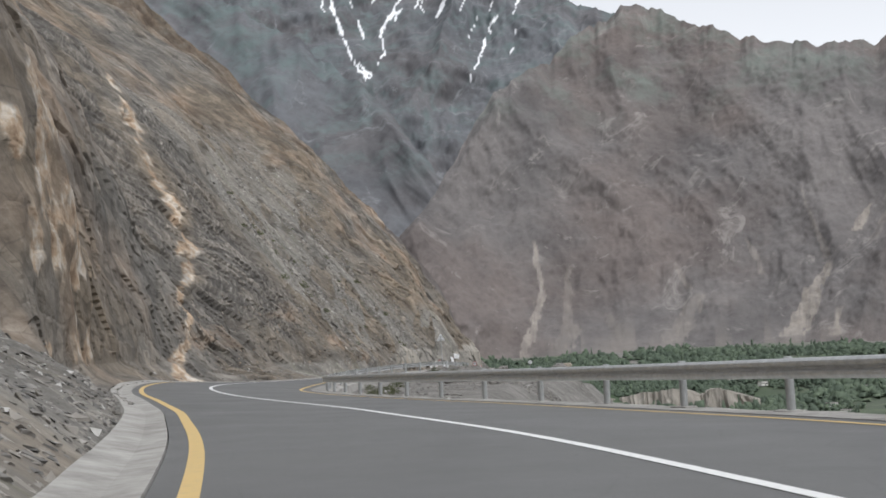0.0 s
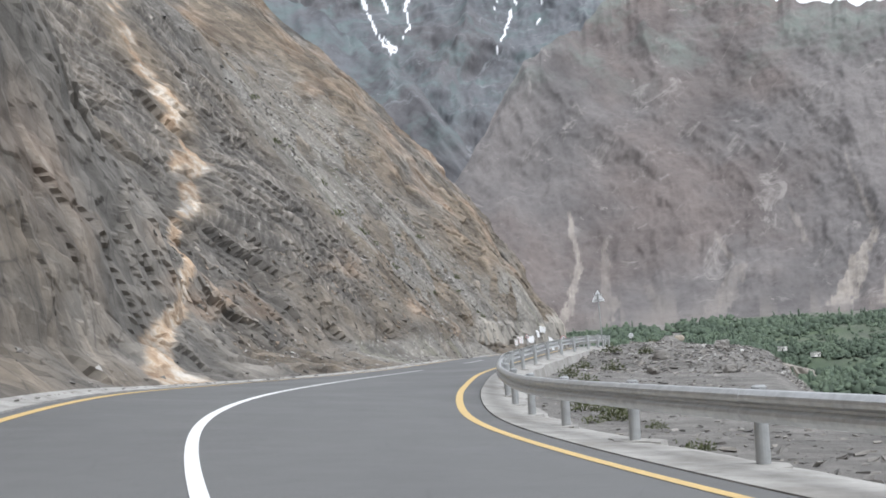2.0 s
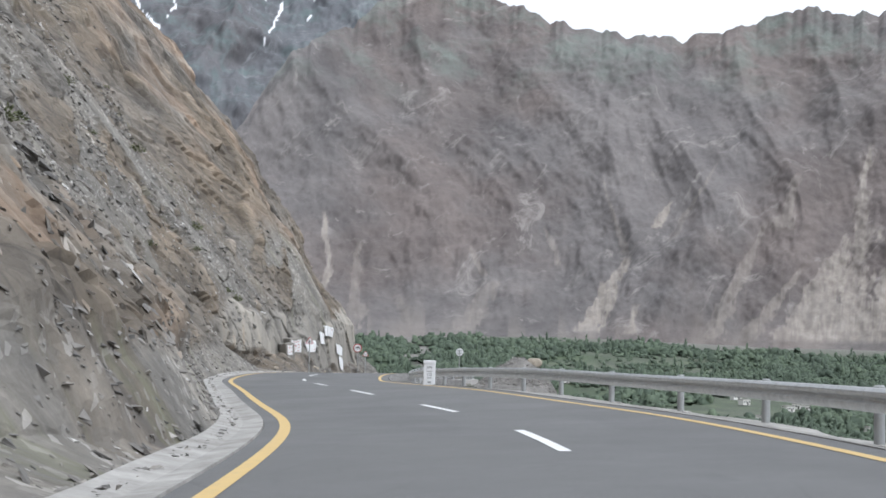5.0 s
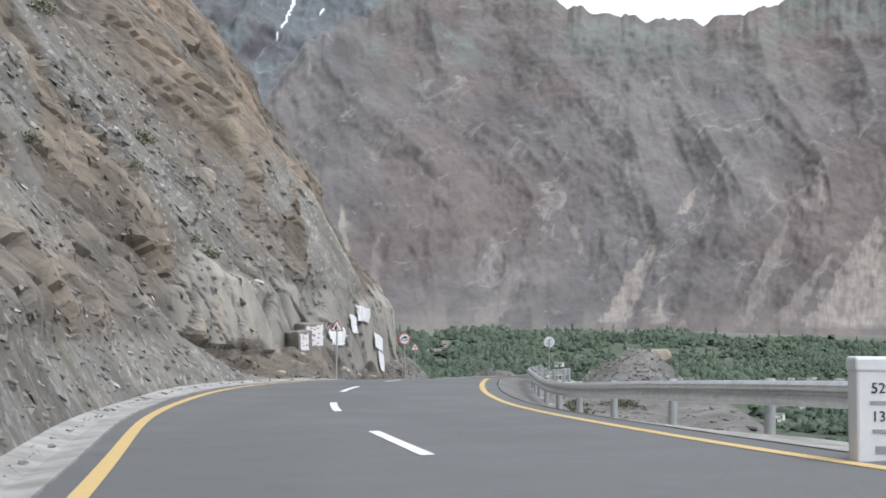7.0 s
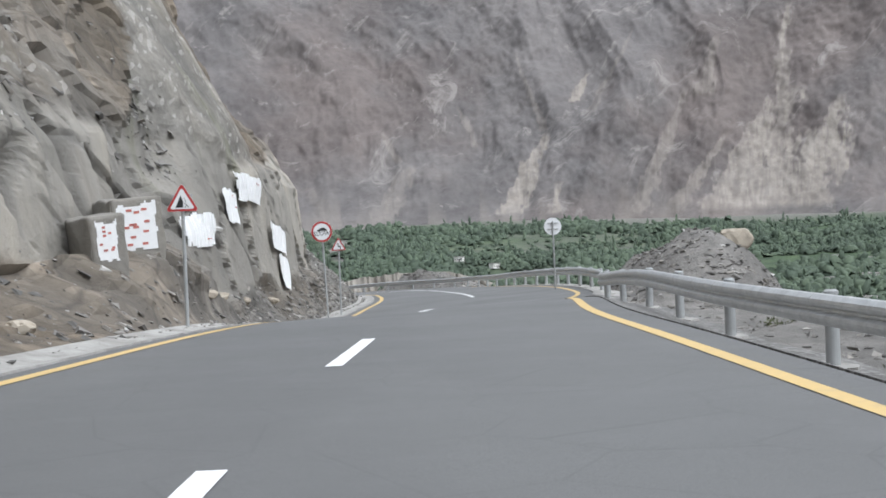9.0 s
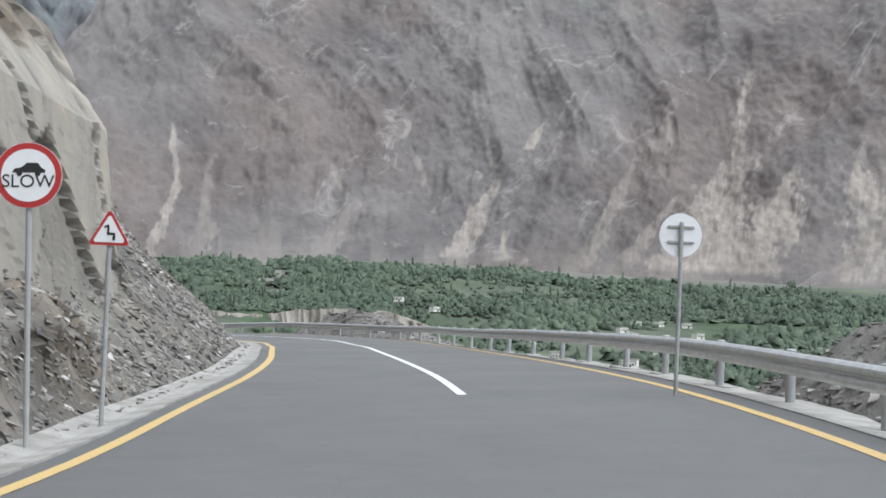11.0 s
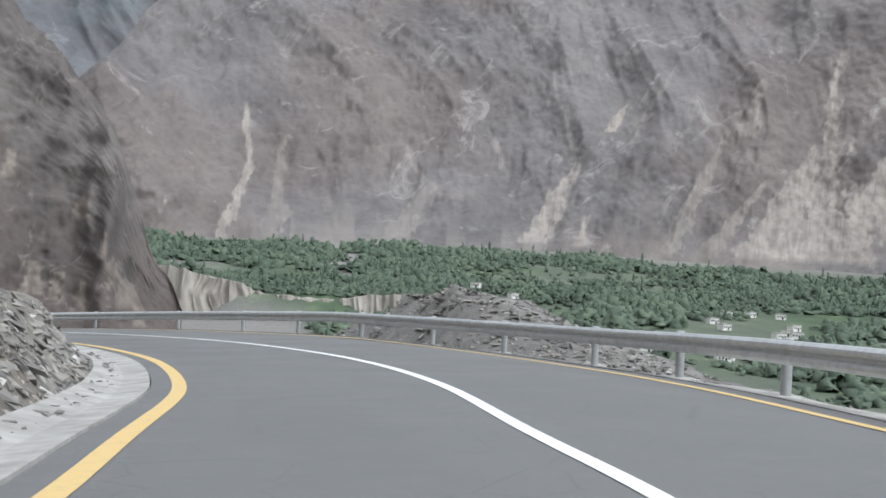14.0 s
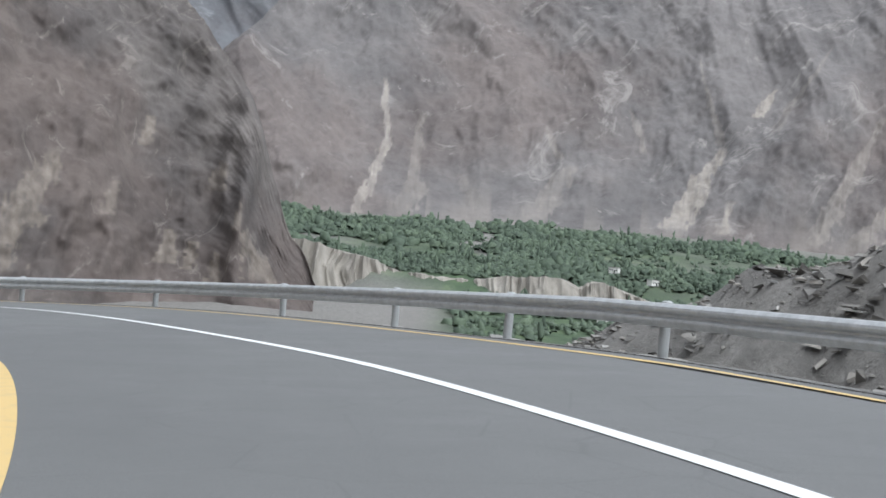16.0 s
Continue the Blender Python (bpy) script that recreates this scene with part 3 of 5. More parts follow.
def hill_height(y, d):
    shelf = table([(56, 0), (66, 0.8), (76, 2.6), (86, 4.6), (94, 4.4), (103, 1.5), (110, 0)], y, 3)
    ramp = 0.26 * np.minimum(d, shelf)
    d = np.maximum(d - shelf, 0)
    value = table(PROFILES["apron"], d)
    for name, begin, end in (("outcrop", 29, 36), ("cliff", 45, 50), ("slope", 68, 86), ("wall", 165, 171), ("nose", 183, 197), ("nose_end", 203, 208), ("rubble", 218.5, 222), ("low", 231, 241)):
        w = step(begin, end, y)
        value = value * (1 - w) + table(PROFILES[name], d) * w
    return value + ramp


def build_hill():
    full = along(PAVE_LEFT - 0.8, 0.0)
    fine = np.arange(0, len(LINE) - 1, 0.5)
    rows = np.arange(len(fine))
    base = np.stack([np.interp(fine, np.arange(len(LINE)), full[:, c]) for c in range(3)], 1)
    beside = np.stack([np.interp(fine, np.arange(len(LINE)), SIDE[:, c]) for c in range(2)], 1)
    y = base[:, 1]
    toward = FOCUS - base[:, :2]
    toward /= np.linalg.norm(toward, axis=1, keepdims=True)
    w = step(196, 236, y)[:, None]
    out = -beside * 0.35 + np.array([-0.65, 0.0])
    out = out * (1 - w) + toward * w
    out /= np.linalg.norm(out, axis=1, keepdims=True)
    # columns at even steps up the face, so that steep walls are as finely cut as gentle slopes
    reach = np.r_[np.linspace(0, 12, 100, endpoint=False), np.linspace(12, 26, 70, endpoint=False), np.linspace(26, 56, 60, endpoint=False), np.linspace(56, 150, 44)]
    dense = np.r_[np.linspace(0, 6, 240, endpoint=False), np.linspace(6, 40, 170, endpoint=False), np.linspace(40, 110, 90)]
    tall = hill_height(*np.meshgrid(y, dense, indexing="ij"))
    run_up = np.concatenate([np.zeros((len(y), 1)), np.cumsum(np.hypot(np.diff(dense)[None], np.diff(tall, axis=1)), axis=1)], 1)
    D = np.stack([np.interp(reach * min(1.0, up[-1] / 150), up, dense) for up in run_up])
    Y = np.broadcast_to(y[:, None], D.shape)
    H = hill_height(Y, D)
    X = base[:, 0:1] + out[:, 0:1] * D
    YY = base[:, 1:2] + out[:, 1:2] * D
    Z = base[:, 2:3] + H - 0.05
    # how rough: bare rock, loose scree, fresh cut
    patch = fbm(X * 0.06, YY * 0.06, Z * 0.06, 4)
    dyke_y = np.interp(H, [0, 0.6, 3.4, 9, 15.8, 21.5, 28, 40], [67.8, 68.6, 77.3, 93, 101, 103.6, 109, 120])
    start = np.interp(H, [0, 3, 9, 14, 23, 40], [99, 103, 109.5, 110.5, 112.5, 121]) + 2.5 * vnoise(H * 0.3, Y * 0.1, 0 * H)
    crest = np.maximum(step(184, 190, Y + 4 * vnoise(YY * 0.1, Z * 0.1, 0 * Z)) * step(9.5, 12.5, H + 2 * vnoise(YY * 0.2, Z * 0.2, 0 * Z)), step(34, 44, H))
    loose = np.clip(step(-3, 5, Y - start) * step(2.0, 6.0, H) * (1 - step(196, 203, Y)) * (1.05 + 0.5 * patch) * (1 - 0.95 * crest), 0, 1)
    # ledges of bedrock that stand out of the scree
    ledge = fbm(X * 0.25 + 3, (YY * 0.8 + Z * 0.6) * 0.13, (Z * 0.8 - YY * 0.6) * 0.42 + 5, 4)
    low = step(118, 132, Y) * (1 - step(163, 168, Y)) * (1 - step(4.5, 7.5, H))
    loose = loose * (1 - 0.9 * step(0.2, 0.32, ledge + 0.2 * low))
    loose = np.maximum(loose, step(208, 213, Y) * (1 - step(1.3, 1.9, H - 8 * step(218.5, 222, Y))))
    loose = np.maximum(loose, (1 - step(26, 34, Y)) * (1 - step(1.6, 2.6, H)))
    loose = np.maximum(loose, step(92, 98, Y) * (1 - step(168, 172, Y)) * (1 - step(1.1, 1.9, H)))
    wall_top = np.interp(Y, [165, 172, 178, 188, 204, 212], [2.8, 3.9, 4.6, 4.6, 5.6, 6.6]) + 0.5 * vnoise(YY * 0.3, 0 * Z, 0 * Z + 2)
    fresh = step(167, 170.5, Y) * (1 - step(218.5, 221.5, Y)) * step(1.0, 1.5, H + 0.5 * vnoise(YY * 0.4, Z * 0.4, 0 * Z)) * (1 - step(-0.3, 0.3, H - wall_top))
    dyke = np.clip(1.4 * np.exp(-((Y - dyke_y) / (1.0 + 0.5 * vnoise(H * 0.6, 0 * H, 0 * H + 6))) ** 2) * (0.85 + 0.7 * vnoise(X, YY, Z * 0.7)) * (1 - 0.55 * step(9, 22, H)), 0, 1)
    dyke = np.maximum(dyke, step(32, 35, Y) * (1 - step(46, 49, Y)) * step(0.5, 2, H) * np.clip(1.6 * fbm(X * 0.4, YY * 0.5, Z * 0.45 + 7, 4) + 0.22, 0, 0.95))
    rust = (1 - step(46, 50, Y)) * (0.0 + 0.8 * np.clip(fbm(X * 0.2, YY * 0.2, Z * 0.15 + 7, 3), -0.4, 1)) * step(0.8, 2, H)
    rust = np.maximum(rust, 0.8 * np.clip(fbm(X * 0.13 + 40, YY * 0.1, Z * 0.5, 3) - 0.2, 0, 0.5) * 2 * step(72, 80, Y) * (1 - step(112, 130, Y)) * (1 - step(5, 9, H)))
    rust = np.maximum(rust, 0.6 * np.clip(fbm(X * 0.2 + 9, YY * 0.2, Z * 0.2, 3) + 0.1, 0, 1) * crest)
    rust = np.maximum(rust, 0.5 * np.clip(fbm(X * 0.08 + 3, YY * 0.09, Z * 0.09, 3), 0, 1) * (1 - step(74, 90, Y)))
    dyke = step(0.3, 0.6, dyke + 0.25 * vnoise(X * 2.2, YY * 2.2, Z * 2.2))
    bare = np.clip(1 - loose, 0, 1)
    # beds that dip along the road, broken into blocks
    dip = np.radians(-55)
    u = YY * math.cos(dip) + Z * math.sin(dip)
    v = -YY * math.sin(dip) + Z * math.cos(dip)
    thin = np.clip(step(0.5, 4, Y - dyke_y) * (1 - step(-1, 3, Y - start)) + 0.9 * step(-16, -9, Y - dyke_y) * (1 - step(-3, 0, Y - dyke_y)) * step(7, 10, H) * (fbm(X * 0.1, YY * 0.14, Z * 0.1 + 4, 3) > 0.0), 0, 1) * step(2.5, 5.5, H + 1.5 * vnoise(YY * 0.3, Z * 0.3, 0 * Z))
    warp = 0.6 * fbm(X * 0.1, YY * 0.1, Z * 0.1, 2)
    block, edge, lean = facets(X * 0.25, u * 0.2 + warp, v * 0.34)
    block2, edge2, lean2 = facets(X * 0.8 + 9, u * 0.8 + warp, v * 1.1)
    bed, bed_edge, bed_lean = facets(X * 0.5 + 3, u * 0.45, v * 2.2 + warp)
    hard = bare * (1 - 0.85 * fresh)
    wide = hard * (1 - 0.75 * thin) * (0.45 + 0.55 * step(44, 52, Y))
    rise = wide * (0.4 * (block - 0.5) + 0.26 * lean + (0.2 * (block2 - 0.5) + 0.12 * lean2) * (0.35 + 0.65 * step(66, 76, Y)) - 0.07 * (1 - step(0.0, 0.06, edge)))
    rise = rise + hard * thin * (0.3 * (bed - 0.5) + 0.15 * bed_lean + 0.35 * (block - 0.5))
    rise = rise + hard * 0.07 * fbm(X * 1.3, YY * 1.3, Z * 1.3, 3) + 0.5 * fbm(X * 0.12, YY * 0.12, Z * 0.12, 4) * (0.4 + bare) * (1 - 0.9 * fresh)
    gully = ridged(YY * 0.16 + 0.12 * Z + 0.3 * vnoise(YY * 0.1, Z * 0.1, 0 * Z), Z * 0.02, 0 * Z + 7, 3)
    rubbly, _, rubbly_lean = facets(X * 0.7 + 4, YY * 1.0, Z * 1.0)
    stony = step(-0.05, 0.25, fbm(X * 0.08, (YY + 0.8 * Z) * 0.16, (Z - YY) * 0.03, 3))
    rise = rise + loose * (0.14 * fbm(X * 0.5, YY * 0.9, Z * 0.5, 4) + 0.2 * gully * step(3, 7, H) + 0.26 * (rubbly - 0.5 + 0.6 * rubbly_lean) * stony * step(3, 6, H))
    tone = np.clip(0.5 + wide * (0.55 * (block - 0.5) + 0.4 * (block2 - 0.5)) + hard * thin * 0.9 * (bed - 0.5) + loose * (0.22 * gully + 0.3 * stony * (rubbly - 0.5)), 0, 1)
    slab, joint, slab_lean = facets(X * 0.1, YY * 0.3 + 0.14 * Z, Z * 0.2 + 0.05 * YY)
    chip, chip_joint, chip_lean = facets(X * 0.4, YY * 0.75 + 0.3 * Z, Z * 0.5)
    broken = step(0.1, 0.3, fbm(X * 0.2, YY * 0.2, Z * 0.25 + 2, 2) + 0.3 * step(178, 172, Y))
    rise = rise + fresh * (0.34 * (slab - 0.5) + 0.1 * slab_lean + broken * (0.16 * (chip - 0.5) + 0.08 * chip_lean) - 0.1 * (1 - step(0.0, 0.05, joint)))
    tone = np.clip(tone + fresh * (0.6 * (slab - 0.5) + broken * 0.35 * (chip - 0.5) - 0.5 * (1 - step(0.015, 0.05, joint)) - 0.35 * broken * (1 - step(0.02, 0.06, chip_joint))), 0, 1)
    rust = np.maximum(rust, 0.55 * fresh * step(0.7, 0.76, slab))
    rust = np.maximum(rust, 0.9 * fresh * step(206, 209, Y + vnoise(Y, Z, 0 * Z)) * (1 - step(3.4, 4.2, H + 0.9 * vnoise(Y * 0.7, Z * 0.7, 0 * Z))))
    rise = rise + step(6, 20, D) * (2.2 * ridged(YY * 0.035 + 0.02 * Z, Z * 0.012, 0 * Z + 2.0, 3) - 0.8) * step(84, 100, Y) * 0.6 * (1 - 0.75 * step(176, 190, Y))
    gate = step(0.15, 1.2, D)
    rise = rise * gate
    # push along the outward normal of the slope
    slope = np.gradient(H, axis=1) / np.maximum(np.gradient(D, axis=1), 1e-4)
    nx, nz = slope / np.hypot(1, slope), 1 / np.hypot(1, slope)
    X = X - out[:, 0:1] * nx * rise
    YY = YY - out[:, 1:2] * nx * rise
    Z = Z + nz * rise
    verts = np.stack([X, YY, Z], -1).reshape(-1, 3)
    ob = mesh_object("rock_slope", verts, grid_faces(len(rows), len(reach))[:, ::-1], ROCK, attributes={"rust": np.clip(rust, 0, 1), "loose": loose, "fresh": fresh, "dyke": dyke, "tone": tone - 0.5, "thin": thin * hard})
    tagged(ob, "steep banded brown rock cliff and grey scree slope above the road", "cliff", "", "structure")
    return np.stack([X, YY, Z], -1), H, Y, loose, fresh


HILL, HILL_H, HILL_Y, HILL_LOOSE, HILL_FRESH = build_hill()

# ---- the ground: road bench, slope to the river, valley floor, out to the horizon
CENTRE = np.array([10.0, 230.0])
BENCH = [(-60, 3), (40, 3), (50, 8), (92, 9), (108, 4), (130, 3), (150, 5), (192, 8), (206, 2.5), (228, 1.5), (242, 6), (270, 9), (300, 6)]
HEAPS = [(21.0, 202.8, 6.6, 0.02), (3.0, 88.5, 7.0, 1.25), (21.3, 264.5, 7.2, -1.1), (25.5, 266.0, 6.0, -2.5)]


def axis(low, fine_low, fine_high, high, stepsize, grow):
    mid = list(np.arange(fine_low, fine_high, stepsize))
    s, x = stepsize, mid[-1]
    while x < high:
        s *= grow
        x += s
        mid.append(x)
    s, x = stepsize, mid[0]
    while x > low:
        s *= grow
        x -= s
        mid.insert(0, x)
    return np.array(mid)


def valley(x, y):
    away = np.stack([x - CENTRE[0], y - CENTRE[1]], -1)
    d = np.hypot(away[..., 0], away[..., 1])
    az = np.degrees(np.arctan2(away[..., 0], away[..., 1]))
    near = table([(0, -40), (300, -44), (780, -42), (1000, -36), (3000, -20)], d)
    terrace = table([(0, -26), (800, -26), (860, -22), (1000, -12), (1150, 4), (1250, 14), (1500, 22), (4000, 40)], d)
    mid = table([(0, -44), (450, -42), (700, -36), (850, -29), (1000, -20), (1150, -3), (1250, 8), (1500, 16), (4000, 30)], d)
    w = step(15, 24, az)
    far = terrace * (1 - w) + mid * w
    cut = table([(-20, 815), (0, 815), (8, 800), (14, 830), (16, 900), (60, 900)], az)
    fall = step(0, 6, d - cut) * (1 - w) + w
    return near * (1 - fall) + far * fall, d, az


def bare_fields(x, y, az, d):
    """Where the valley floor is bare: a dry fan between the orchards, a stony bank, fields between the trees."""
    rag = 0.7 * fbm(x * 0.02, y * 0.02, 0 * x + 1, 4)
    fan = np.clip(1.6 - np.abs(az - 8.6 + rag) / (0.5 + 0.0022 * np.clip(d - 880, 0, 400)), 0, 1) * step(880, 930, d)
    bank = np.clip(1.7 - np.abs(az - 17.6 - (1060 - d) * 0.012 + rag) / 0.7, 0, 1) * step(930, 960, d) * (1 - step(1120, 1160, d))
    field = step(0.28, 0.4, fbm(x * 0.011, y * 0.02, 0 * x + 12, 3)) * step(10, 14, az)
    return np.clip(np.maximum(np.maximum(fan, bank), field), 0, 1)


def build_ground():
    xs, ys = axis(-2600, -40, 48, 3200, 1.0, 1.085), axis(-1500, -40, 300, 4600, 1.0, 1.085)
    X, Y = np.meshgrid(xs, ys, indexing="xy")
    flat = np.stack([X.ravel(), Y.ravel()], 1)
    best, which = np.full(len(flat), 1e9), np.zeros(len(flat), int)
    coarse = np.arange(0, len(LINE), 4)
    for k in coarse:
        dd = (flat[:, 0] - LINE[k, 0]) ** 2 + (flat[:, 1] - LINE[k, 1]) ** 2
        hit = dd < best
        best[hit], which[hit] = dd[hit], k
    off = ((flat - LINE[which]) * SIDE[which]).sum(1).reshape(X.shape)
    near = np.sqrt(best).reshape(X.shape)
    off = np.where(off < 0, -near, near)
    right = RAIL_OFF[which].reshape(X.shape) + 0.3
    q = LINE[which] + SIDE[which] * np.clip(off, -WL[which].reshape(X.shape) - 1, right).ravel()[:, None]
    zr = road_z(q[:, 0], q[:, 1]).reshape(X.shape)
    floor, d, az = valley(X, Y)
    bench = table(BENCH, LINE[which][:, 1].reshape(X.shape))
    beyond = np.maximum(off - right, 0)
    drop = 0.45 - VERGE[which].reshape(X.shape) + 0.06 * beyond + np.maximum(beyond - bench, 0) * 0.78
    z = np.maximum(zr - drop, floor)
    z = np.where(off <= right, zr - 0.45 + VERGE[which].reshape(X.shape) * step(0, 1, off - WR[which].reshape(X.shape)), z)
    left = np.maximum(-off - WL[which].reshape(X.shape) - 2, 0)
    z = np.where(off < 0, np.maximum(zr - 0.45 - 0.5 * left, floor), z)
    rough = step(0.5, 4, beyond)
    z = z + rough * (0.35 * fbm(X * 0.25, Y * 0.25, 0 * X, 4) + 0.12 * fbm(X * 1.1, Y * 1.1, 0 * X, 2)) * (1 - step(60, 200, d))
    z = z + step(200, 400, d) * 2.5 * fbm(X * 0.012, Y * 0.012, 0 * X, 4)
    rubble = np.zeros(X.shape)
    for hx, hy, radius, peak in HEAPS:
        height = peak - z[np.argmin(np.abs(ys - hy)), np.argmin(np.abs(xs - hx))]
        r = np.hypot(X - hx, Y - hy) / radius + 0.12 * fbm(X * 0.3, Y * 0.3, 0 * X + hx, 3)
        bump = np.clip(1 - r, 0, 1) ** 0.85 * height
        keep = step(0.2, 1.5, beyond)
        z = z + keep * bump * (1 + 0.15 * fbm(X * 0.5, Y * 0.5, 0 * X, 3))
        rubble = np.maximum(rubble, keep * (r < 1.15))
    green = step(330, 520, d) * (0.75 + 0.5 * fbm(X * 0.006, Y * 0.006, 0 * X, 3)) * step(-1, 6, az + 4 * fbm(X * 0.01, Y * 0.01, 0 * X + 4, 2))
    green = np.clip(green + 0.25, 0, 1) * (1 - (1 - step(6, 8.5, az)) * (d < 805)) * step(330, 480, d) * step(-3, 3, az) * (1 - 0.9 * step(1180, 1280, d))
    fan = bare_fields(X, Y, az, d) * (step(0.5, 0.9, 1.0 - step(0.28, 0.4, fbm(X * 0.011, Y * 0.02, 0 * X + 12, 3))))
    green = green * (1 - fan)
    verts = np.stack([X, Y, z], -1).reshape(-1, 3)
    ob = mesh_object("ground", verts, grid_faces(len(ys), len(xs)), GROUND, smooth=True, attributes={"green": np.clip(green, 0, 1)})
    tagged(ob, "stony grey ground falling from the road to a green valley floor", "ground", "", "structure")
    return X, Y, z, rubble, beyond, xs, ys


GX, GY, GZ, G_RUBBLE, G_BEYOND, GXS, GYS = build_ground()


def ground_z(x, y):
    i = np.clip(np.searchsorted(GXS, x) - 1, 0, len(GXS) - 2)
    j = np.clip(np.searchsorted(GYS, y) - 1, 0, len(GYS) - 2)
    u, v = (x - GXS[i]) / (GXS[i + 1] - GXS[i]), (y - GYS[j]) / (GYS[j + 1] - GYS[j])
    return (GZ[j, i] * (1 - u) + GZ[j, i + 1] * u) * (1 - v) + (GZ[j + 1, i] * (1 - u) + GZ[j + 1, i + 1] * u) * v


# ---- mountains: sheets from a foot line to a ridge line, round the valley
def mountain(name, label, low, high, columns, rows, foot, foot_z, ridge, incline, relief, seed, marks=(), snow=(), wooded=None, curve=1.25, lift=1.0, wave=1.0, material=MOUNTAIN):
    """foot: distance by bearing; ridge: elevation in degrees by bearing; incline: degrees. Bearings from the valley's centre point."""
    az = np.linspace(low, high, columns)
    v = np.linspace(0, 1, rows)
    A, V = np.meshgrid(az, v, indexing="xy")
    base_d, base_z = table(foot, A), table(foot_z, A)
    el = np.tan(np.radians(table(ridge, A, 0.25) * lift))
    tan = math.tan(radians(incline))
    top_d = (tan * base_d - base_z) / (tan - el)
    top_z = el * top_d
    D = base_d + (top_d - base_d) * V
    Z = base_z + (top_z - base_z) * V**curve
    size = np.clip(np.abs(top_z - base_z), 30, 900)
    arc = np.radians(A) * base_d
    lean = 150 * vnoise(arc * 0.0022 * wave, Z * 0.002 * wave, 0 * A + seed) / wave
    warp = lean + 40 * vnoise(arc * 0.008 * wave, Z * 0.006 * wave, 0 * A + seed) / wave
    gully = ridged((arc + warp) * 0.0052 * wave, Z * 0.0017 * wave, 0 * A + seed, 5, 0.48)
    fine = fbm(arc * 0.025 * wave, Z * 0.018 * wave, 0 * A + seed, 5, 0.6) + (wave > 2) * 0.45 * fbm(arc * 0.05 * wave, Z * 0.05 * wave, 0 * A + seed + 5, 3)
    push = relief * (0.55 * gully + 0.1 * fine) * (0.25 + 0.75 * step(0.02, 0.3, V)) * (1 - 0.6 * step(0.93, 1, V))
    D = D - push
    Z = Z + 0.03 * relief * fine * step(0.05, 0.2, V)
    Z = Z + step(0.8, 1, V) * size * (0.014 * vnoise(A * 1.6, 0 * A, 0 * A + seed) + 0.006 * vnoise(A * 4.5, 0 * A, 0 * A + seed) + 0.002 * vnoise(A * 12, 0 * A, 0 * A + seed))
    E = np.degrees(np.arctan2(Z + 1.5, D))
    scree = np.zeros(A.shape)
    ragged = 0.5 * fbm(A * 2.2, E * 1.1, 0 * A + seed, 4) + 0.3 * vnoise(A * 9, E * 5, 0 * A)
    lines = 0.85 + 0.35 * vnoise(A * 16 + 3 * vnoise(A * 2, E, 0 * A), E * 1.2, 0 * A + 4)
    for a0, e0, a1, e1, w0, w1, *force in marks:
        t = np.clip((e0 - E) / (e0 - e1), -0.2, 1.2)
        mid, width = a0 + (a1 - a0) * t, w0 + (w1 - w0) * np.clip(t, 0, 1)
        inside = (1 - step(0.75, 1.0, np.abs(A - mid + 1.3 * ragged * width) / width)) * step(-0.05, 0.06, t) * (1 - step(0.96, 1.05, t))
        scree = np.maximum(scree, (1.15 * force[0] if force else 1.0) * inside * lines * (0.8 + 0.3 * vnoise(A * 5, E * 4, 0 * A)))
    white = np.zeros(A.shape)
    for a0, e0, a1, e1, w0, w1 in snow:
        e0, e1 = e0 * lift, e1 * lift
        t = (e0 - E) / (e0 - e1)
        mid, width = a0 - 0.8 + (a1 - a0) * t + 0.12 * vnoise(E * 3, 0 * E, 0 * E + a0) + 0.05 * vnoise(E * 11, 0 * E, 0 * E + a0), w0 + (w1 - w0) * np.clip(t, 0, 1)
        width = width * (0.55 + 0.5 * vnoise(E * 5, 0 * E, 0 * E + a0 * 3)) * 0.75
        white = np.maximum(white, (np.abs(A - mid) < width) * (t > 0) * (t < 1))
    high_green = np.zeros(A.shape) if wooded is None else step(wooded[0], wooded[1], E) * 1.0
    foot_scree = (1 - step(0.03, 0.16, V + 0.05 * fbm(A * 1.5, 0 * A, 0 * A + seed, 3))) * 0.35
    scree = np.maximum(scree, foot_scree * (vnoise(A * 1.2, 0 * A, 0 * A + 5) > -0.2))
    X, Y = CENTRE[0] + D * np.sin(np.radians(A)), CENTRE[1] + D * np.cos(np.radians(A))
    verts = np.stack([X, Y, Z], -1).reshape(-1, 3)
    ob = mesh_object(name, verts, grid_faces(rows, columns), material, smooth=True, attributes={"scree": np.clip(scree, 0, 1), "snow": white, "high": high_green})
    return tagged(ob, label, "mountain", "", "structure")


